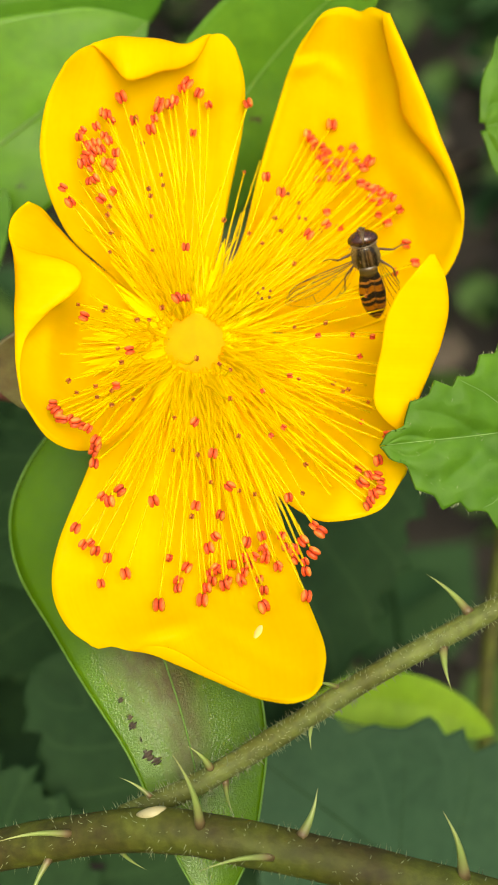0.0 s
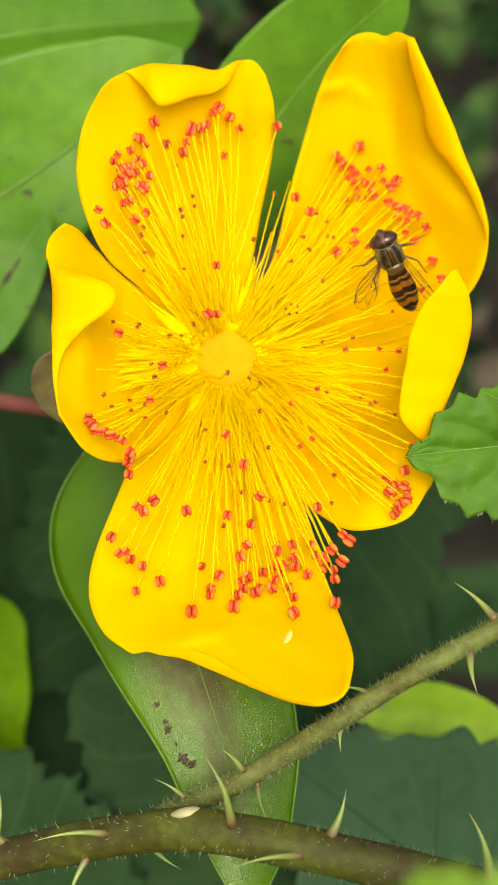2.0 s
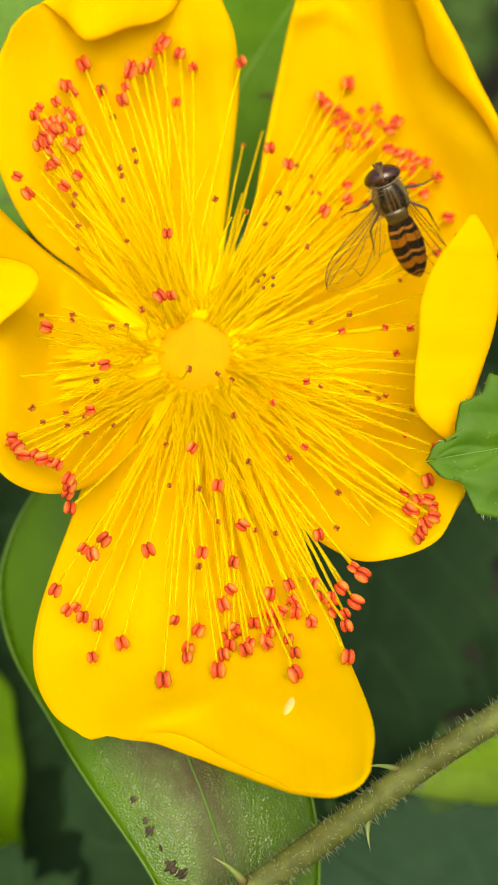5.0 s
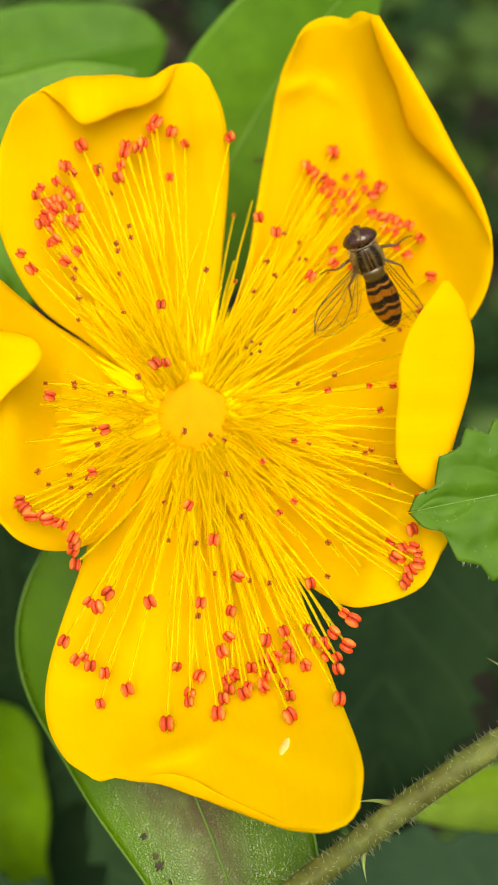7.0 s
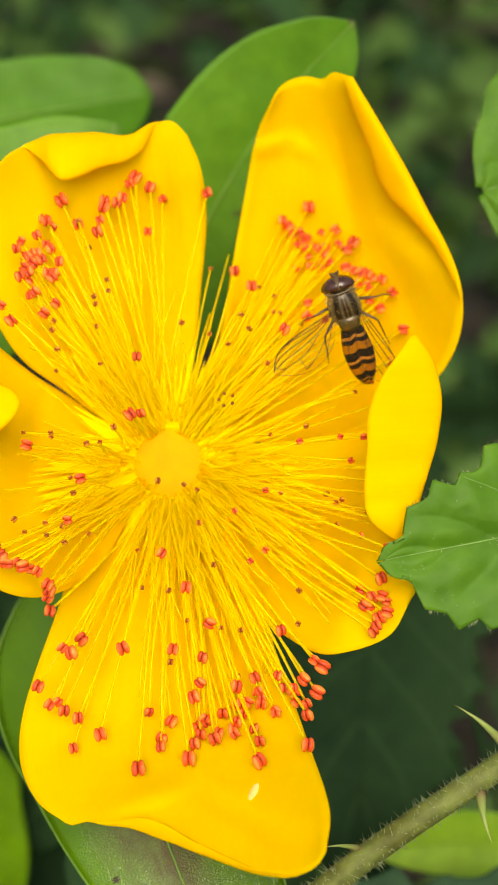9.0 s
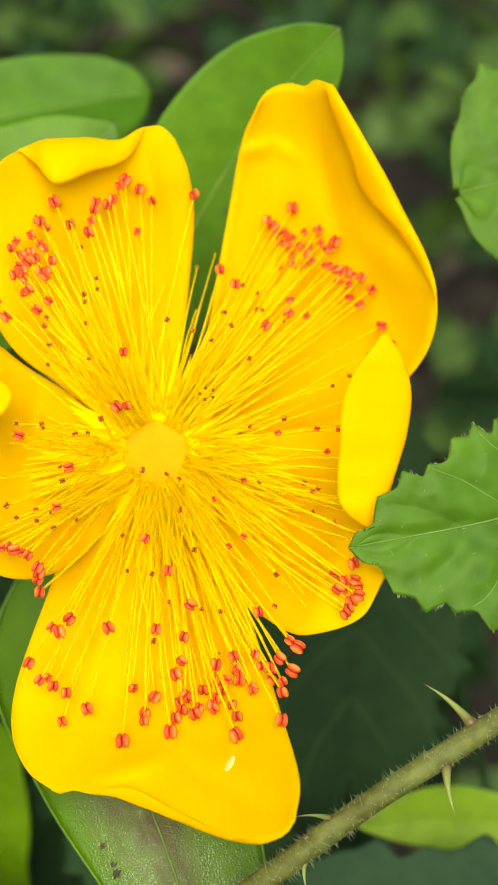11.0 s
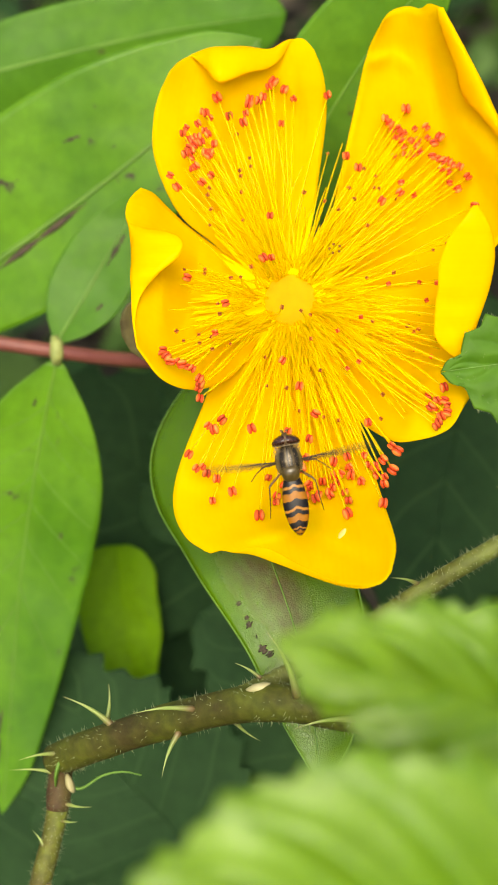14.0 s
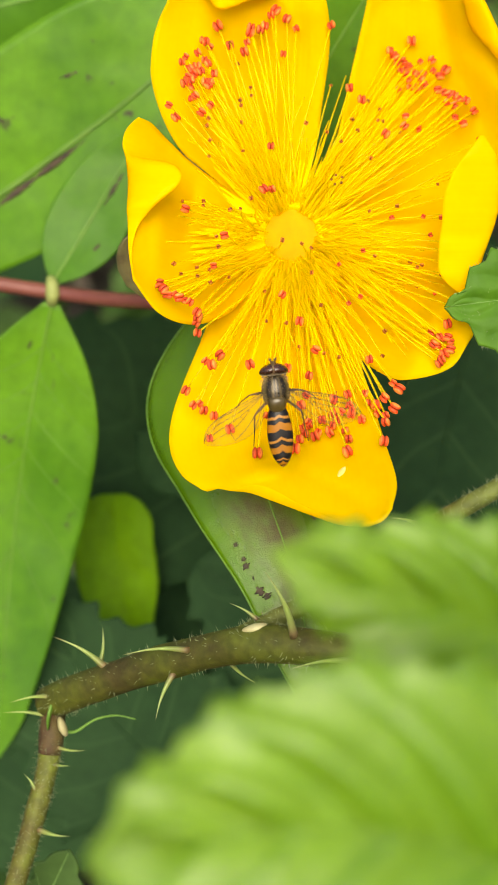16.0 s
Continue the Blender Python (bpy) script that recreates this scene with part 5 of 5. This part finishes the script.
LEG = plain_material("hoverfly_leg", (0.05, 0.025, 0.010), (0.16, 0.08, 0.025), 700, 0.4, 0.2)
VEIN = plain_material("wing_vein", (0.012, 0.008, 0.005), (0.03, 0.018, 0.009), 900, 0.5, 0.1)
PILE = plain_material("hoverfly_fur", (0.20, 0.13, 0.045), (0.34, 0.23, 0.09), 900, 0.7, 0.1)
ABDOMEN, WING = abdomen_material(), wing_material()


def loft(name, sections, sides=22, rings=26):
    """A closed body along y through sections of (y, half width, half height, height of the middle)."""
    sec = np.array(sections, float)
    s = np.linspace(0, 1, rings)
    c = curve(sec, s)
    a = np.linspace(0, 2 * np.pi, sides, endpoint=False)
    wd, hg = np.maximum(c[:, 1], 0.02), np.maximum(c[:, 2], 0.02)
    ring = np.stack([np.cos(a)[None] * wd[:, None], np.broadcast_to(c[:, :1], (rings, sides)), c[:, 3:4] + np.sin(a)[None] * hg[:, None]], -1)
    k = np.arange(rings * sides).reshape(rings, sides)
    j = np.roll(k, -1, 1)
    faces = np.stack([k[:-1], k[1:], j[1:], j[:-1]], -1).reshape(-1, 4).tolist() + [k[0].tolist(), k[-1, ::-1].tolist()]
    uv = np.stack(np.meshgrid(np.linspace(0, 1, sides), s), -1).reshape(-1, 2)
    return mesh(name, ring.reshape(-1, 3), faces, (0, 0, 0), uv)


def build_fly():
    ob = new("hoverfly")
    ob.empty_display_size = 0.004
    tagged(ob, "small hoverfly with orange and black banded abdomen and clear wings", "hoverfly")
    part("thorax", loft("thorax", [(3.35, 0.5, 0.5, 0.15), (3.1, 0.95, 0.9, 0.12), (2.2, 1.3, 1.12, 0.1), (1.2, 1.24, 1.05, 0.1), (0.5, 0.8, 0.8, 0.0), (0.3, 0.4, 0.4, 0)]), THORAX, ob)
    part("scutellum", loft("scutellum", [(1.4, 0.4, 0.1, 0.9), (1.1, 0.80, 0.42, 0.88), (0.5, 0.84, 0.50, 0.74), (0.05, 0.6, 0.3, 0.56), (-0.15, 0.2, 0.1, 0.5)], 16, 12), SCUTELLUM, ob, "yellowish brown scutellum")
    part("abdomen", loft("abdomen", [(0.55, 0.5, 0.4, 0.1), (0.2, 0.78, 0.5, 0.15), (-0.8, 1.06, 0.55, 0.12), (-2.0, 1.2, 0.52, 0.05), (-3.2, 1.12, 0.48, -0.05), (-4.3, 0.84, 0.42, -0.15), (-5.0, 0.40, 0.3, -0.22), (-5.25, 0.08, 0.1, -0.25)], 26, 40), ABDOMEN, ob, "orange abdomen with black bands")
    head = part("head", loft("head", [(4.66, 0.12, 0.2, -0.1), (4.56, 0.28, 0.5, -0.05), (4.3, 0.32, 0.86, 0.05), (3.9, 0.34, 0.95, 0.1), (3.5, 0.6, 0.8, 0.1), (3.3, 0.5, 0.5, 0.1)], 18, 14), FACE, ob, "dull yellowish face")
    for sg in (-1, 1):
        bm = bmesh.new()
        # each eye is one half of the broad head cap, parted by the narrow brow
        bmesh.ops.create_uvsphere(bm, u_segments=28, v_segments=18, radius=1)
        for v in bm.verts:
            x, y, z = v.co
            x = sg * max(sg * x, 0.055)
            y = y * (0.82 if y > 0 else 0.5) - 0.20 * abs(x) ** 1.6
            v.co = Vector((x * 1.38, 3.80 + y * 0.84, 0.14 + z * 0.95)) * MM
        me = bpy.data.meshes.new("eye")
        bm.to_mesh(me)
        bm.free()
        me.polygons.foreach_set("use_smooth", [True] * len(me.polygons))
        part("eye", me, EYE, head, "dark red-brown compound eye")
        part("antenna", tube("antenna", curve([(sg * 0.12, 4.5, 0.2), (sg * 0.2, 4.72, 0.3), (sg * 0.36, 4.95, 0.33)], np.linspace(0, 1, 7)), [0.06, 0.06, 0.07, 0.13, 0.14, 0.08, 0.03], (0, 0, 0), 6), LEG, head)
    part("rim", tube("rim", curve([(-1.28, 3.50, 0.0), (-0.95, 3.38, 0.72), (0, 3.34, 1.02), (0.95, 3.38, 0.72), (1.28, 3.50, 0.0)], np.linspace(0, 1, 21)), 0.055, (0, 0, 0), 6), PALE, head, "pale rim behind the eyes")
    # a collar of fine fur behind the head and along the sides
    rnd = random.Random(8)
    verts, faces = [], []
    for _ in range(260):
        a = rnd.uniform(-0.5, 3.64)
        y = rnd.choice((rnd.gauss(3.2, 0.12), rnd.uniform(0.7, 3.1)))
        r = 0.95 if y > 3 else 1.17
        p = np.array([r * math.cos(a), y, 0.1 + r * 0.9 * math.sin(a)])
        d = unit(np.array([math.cos(a), rnd.uniform(-0.6, 0.4), math.sin(a)]))
        k = len(verts)
        sd = np.array([0, 0.025, 0])
        verts += [p + sd, p - sd, p + d * rnd.uniform(0.15, 0.38)]
        faces.append((k, k + 1, k + 2))
    tagged(part("fur", mesh("fur", verts, faces), PILE, ob), kind="stuff")
    for sg in (-1, 1):
        for hip, knee, ankle, foot in (((0.6, 2.5, -0.7), (1.05, 2.5, -1.2), (0.95, 2.6, -1.8), (0.85, 2.7, -2.2)),
                                       ((0.85, 1.9, -0.8), (2.5, 1.7, -0.3), (3.3, 1.2, -1.6), (3.9, 0.6, -2.4)),
                                       ((0.8, 1.0, -0.8), (2.2, -0.2, -0.3), (2.4, -2.0, -1.2), (2.6, -3.2, -2.0))):
            pts = [(sg * x, y, z) for x, y, z in (hip, knee, ankle, foot)]
            s = np.linspace(0, 1, 16)
            path = np.array([np.interp(s, [0, 0.38, 0.72, 1], [q[i] for q in pts]) for i in range(3)]).T
            part("leg", tube("leg", path, np.interp(s, [0, 0.2, 0.4, 0.7, 1], [0.12, 0.13, 0.08, 0.055, 0.04]), (0, 0, 0), 6), LEG, ob)
    wings = []
    for sg in (-1, 1):
        # a wing lies back along -y from its hinge; its leading edge is on the outer side
        s = np.linspace(0, 1, 40)
        y = -7.5 * s
        lead = 0.15 + 0.95 * np.sin(np.pi * np.minimum(s * 0.62, 0.5)) * (1 - np.clip((s - 0.72) / 0.28, 0, 1) ** 2.2)
        trail = -(0.15 + 2.0 * np.sin(np.pi * s**0.9) ** 0.8) * (1 - np.clip((s - 0.8) / 0.2, 0, 1) ** 2 * 0.5)
        lead[-1], trail[-1] = 0.05, -0.05
        q = np.linspace(0, 1, 12)
        x = trail[:, None] * (1 - q)[None] + lead[:, None] * q[None]
        z = 0.12 * np.sin(7 * q)[None] * (s * (1 - s))[:, None]
        g = np.stack([sg * x, np.broadcast_to(y[:, None], x.shape), z], -1)
        wing = part("wing", slab("wing", g, 0.012, (0, 0, 0)), WING, ob, "clear veined wing")

        def at(a, b):
            i = np.clip(np.asarray(a) * 39, 0, 38.999)
            i0 = i.astype(int)
            j = np.clip(np.asarray(b) * 11, 0, 10.999)
            j0 = j.astype(int)
            f, h = (i - i0)[:, None], (j - j0)[:, None]
            return (g[i0, j0] * (1 - f) + g[i0 + 1, j0] * f) * (1 - h) + (g[i0, j0 + 1] * (1 - f) + g[i0 + 1, j0 + 1] * f) * h

        k = np.linspace(0, 1, 14)
        for (a0, b0), (a1, b1), (a2, b2), r in (((0, 0.9), (0.5, 1.0), (0.99, 0.98), 0.05), ((0, 0.8), (0.4, 0.86), (0.72, 0.99), 0.04), ((0, 0.75), (0.5, 0.76), (0.97, 0.88), 0.045),
                                               ((0, 0.7), (0.45, 0.62), (0.95, 0.66), 0.04), ((0.3, 0.62), (0.55, 0.42), (0.88, 0.40), 0.035), ((0.02, 0.5), (0.35, 0.34), (0.68, 0.1), 0.035),
                                               ((0.05, 0.4), (0.25, 0.22), (0.42, 0.04), 0.03), ((0.88, 0.40), (0.91, 0.52), (0.93, 0.66), 0.03), ((0.42, 0.46), (0.44, 0.56), (0.43, 0.64), 0.03),
                                               ((0.66, 0.40), (0.67, 0.26), (0.68, 0.1), 0.03), ((0.2, 0.02), (0.6, 0.0), (0.98, 0.05), 0.02)):
            a = (1 - k) ** 2 * a0 + 2 * k * (1 - k) * a1 + k**2 * a2
            b = (1 - k) ** 2 * b0 + 2 * k * (1 - k) * b1 + k**2 * b2
            part("vein", tube("vein", at(a, b), r * 0.72, (0, 0, 0), 5), VEIN, wing)
        wing.location = Vector((sg * 0.95, 1.9, 0.55)) * MM
        wings.append(wing)
    return ob, wings


fly, (wing_left, wing_right) = build_fly()

# seconds, place of the fly in the flower's space in millimetres, turn in degrees
RESTING = [
    (0, 29.03, -3.97, 4.83, 33.5, -10.6, 10.1),
    (0.5, 28.77, -2.66, 4.48, 39.9, -10.4, 17.4),
    (1, 28.93, -2.62, 4.95, 31.5, -11.4, 20.2),
    (1.5, 29.18, -2.10, 4.91, 32.1, -10.0, 21.0),
    (2, 29.12, -2.26, 4.80, 33.9, -9.9, 22.3),
    (2.5, 29.11, -1.89, 5.19, 27.2, -8.8, 18.0),
    (3, 29.05, -2.05, 5.18, 27.4, -9.4, 14.4),
    (3.5, 29.18, -2.35, 4.88, 32.5, -9.5, 16.9),
    (4, 29.22, -2.26, 4.97, 31.0, -9.4, 15.6),
    (4.2, 28.91, -2.11, 5.01, 30.3, -9.5, 15.5),
    (6.3, 29.10, -1.43, 4.94, 31.4, -8.6, 16.8),
    (6.5, 29.01, -1.56, 5.04, 29.7, -8.2, 16.8),
    (7, 28.66, -1.10, 4.72, 35.1, -7.1, 15.5),
    (7.5, 28.69, -1.22, 4.93, 31.4, -7.1, 14.6),
    (8, 28.83, -1.07, 5.23, 26.5, -7.2, 12.5),
    (8.5, 28.92, -0.99, 5.27, 25.8, -6.6, 11.6),
    (9, 28.94, -0.99, 5.32, 25.0, -6.1, 11.0),
    (9.2, 28.85, -1.00, 5.45, 22.9, -5.9, 11.5),
]
FLIGHT = [
    (9.7, 28.9, -0.6, 5.1, 14, -6, 11),
    (9.9, 31.0, 4.0, 14.0, 12, -4, 6),
    (10.2, 46.0, 16.0, 24.0, 8, 4, -22),
    (10.5, 72.0, 30.0, 26.0, 4, 6, -40),
    (10.9, 104.0, 38.0, 26.0, 0, 4, -20),
    (11.3, 112.0, 22.0, 24.0, 0, 0, 30),
    (11.7, 92.0, -6.0, 23.0, 0, 0, 80),
    (12.0, 55.0, -20.0, 22.2, -8, -2, 80),
    (12.1, 48.50, -16.99, 21.84, -12.1, -2.6, 77.9),
    (12.2, 44.57, -6.46, 21.07, -1.0, -4.8, 87.1),
    (12.3, 36.91, -9.90, 21.49, -7.1, -4.1, 77.3),
    (12.4, 33.21, -13.84, 21.45, -6.4, -2.0, 78.5),
    (12.5, 26.32, -11.37, 21.27, -3.8, -2.7, 70.3),
    (12.6, 20.56, -15.87, 21.16, -2.3, -0.2, 68.7),
    (12.7, 19.42, -15.55, 21.14, -2.0, -0.2, 65.6),
    (12.8, 15.36, -18.79, 21.07, -1.0, 1.7, 62.6),
    (12.9, 10.80, -23.68, 21.07, -1.0, 4.5, 52.4),
    (13, 11.63, -26.96, 21.30, -4.3, 4.8, 28.7),
    (13.1, 12.18, -27.07, 21.34, -4.9, 4.1, 20.3),
    (13.2, 12.27, -28.26, 20.18, 11.9, 4.1, 20.0),
    (13.3, 10.65, -28.90, 20.51, 7.1, 4.3, 13.9),
    (13.5, 10.10, -27.37, 20.55, 6.5, 3.3, 0.6),
    (13.6, 13.90, -28.80, 21.46, -6.6, 2.2, 6.6),
    (13.8, 13.17, -25.56, 21.35, -5.1, 2.4, 5.9),
    (14, 12.90, -28.06, 21.40, -5.8, 2.6, 5.1),
    (14.2, 13.26, -31.31, 21.49, -7.1, 2.7, 4.9),
    (14.4, 12.47, -27.08, 21.35, -5.0, 2.8, 2.4),
    (14.5, 13.45, -26.78, 21.31, -4.4, 2.7, 8.7),
    (14.6, 11.92, -28.28, 21.37, -5.3, 3.2, 3.2),
    (14.8, 10.80, -29.79, 21.10, -1.5, 3.8, 5.3),
    (15, 7.83, -28.87, 21.36, -5.1, 4.7, 0.2),
    (15.2, 9.01, -26.98, 21.29, -4.2, 4.3, 3.1),
    (15.4, 11.71, -27.87, 21.30, -4.3, 3.2, 5.1),
    (15.5, 11.65, -27.97, 21.30, -4.4, 3.1, 5.2),
    (15.6, 11.74, -27.72, 20.93, 1.0, 3.1, 6.0),
    (15.8, 11.76, -26.14, 19.80, 17.5, 2.8, 2.4),
    (16, 11.70, -27.52, 21.05, -0.7, 2.8, 2.3),
]


def motions():
    walk(fly, [(t, FLOWER @ pose(x * MM, y * MM, z * MM, rx, ry, rz)) for t, x, y, z, rx, ry, rz in RESTING + FLIGHT])
    # opening of the left and the right wing, then their lift, in degrees
    opening = [(0, 68, 10, 6, 4), (0.5, 66, 8, 10, 4), (0.9, 64, 6, 30, 4), (1.5, 98, 4, 60, 4), (2.1, 98, 4, 60, 4), (2.5, 56, 4, 25, 4), (3, 46, 4, 10, 4), (4.2, 50, 6, 20, 4), (6.3, 72, 6, 50, 4), (7.5, 72, 5, 50, 4),
               (9.2, 66, 6, 36, 4), (9.7, 57, 6, 30, 4)]
    # a fifth value turns the wing about its own length
    beat = [(i / 30, 84, 84, (8, 44, -30)[i % 3], (8, 44, -30)[i % 3], (76, 54, 60)[i % 3]) for i in range(294, 472)]
    opening += [(9.75, 70, 45, 20, 6, 40)] + beat + [(15.75, 82, 88, 6, 8, 44), (15.8, 80, 92, 4, 8, 10), (16, 54, 64, 6, 6, 6)]
    for wing, sg, a, b in ((wing_left, -1, 1, 3), (wing_right, 1, 2, 4)):
        walk(wing, [(row[0], Matrix.Translation(Vector((sg * 0.95, 1.9, 0.55)) * MM) @ pose(0, 0, 0, 0, 0, sg * row[a]) @ pose(0, 0, 0, -row[b], sg * (row[5] if len(row) > 5 else 6), 0)) for row in opening])


motions()
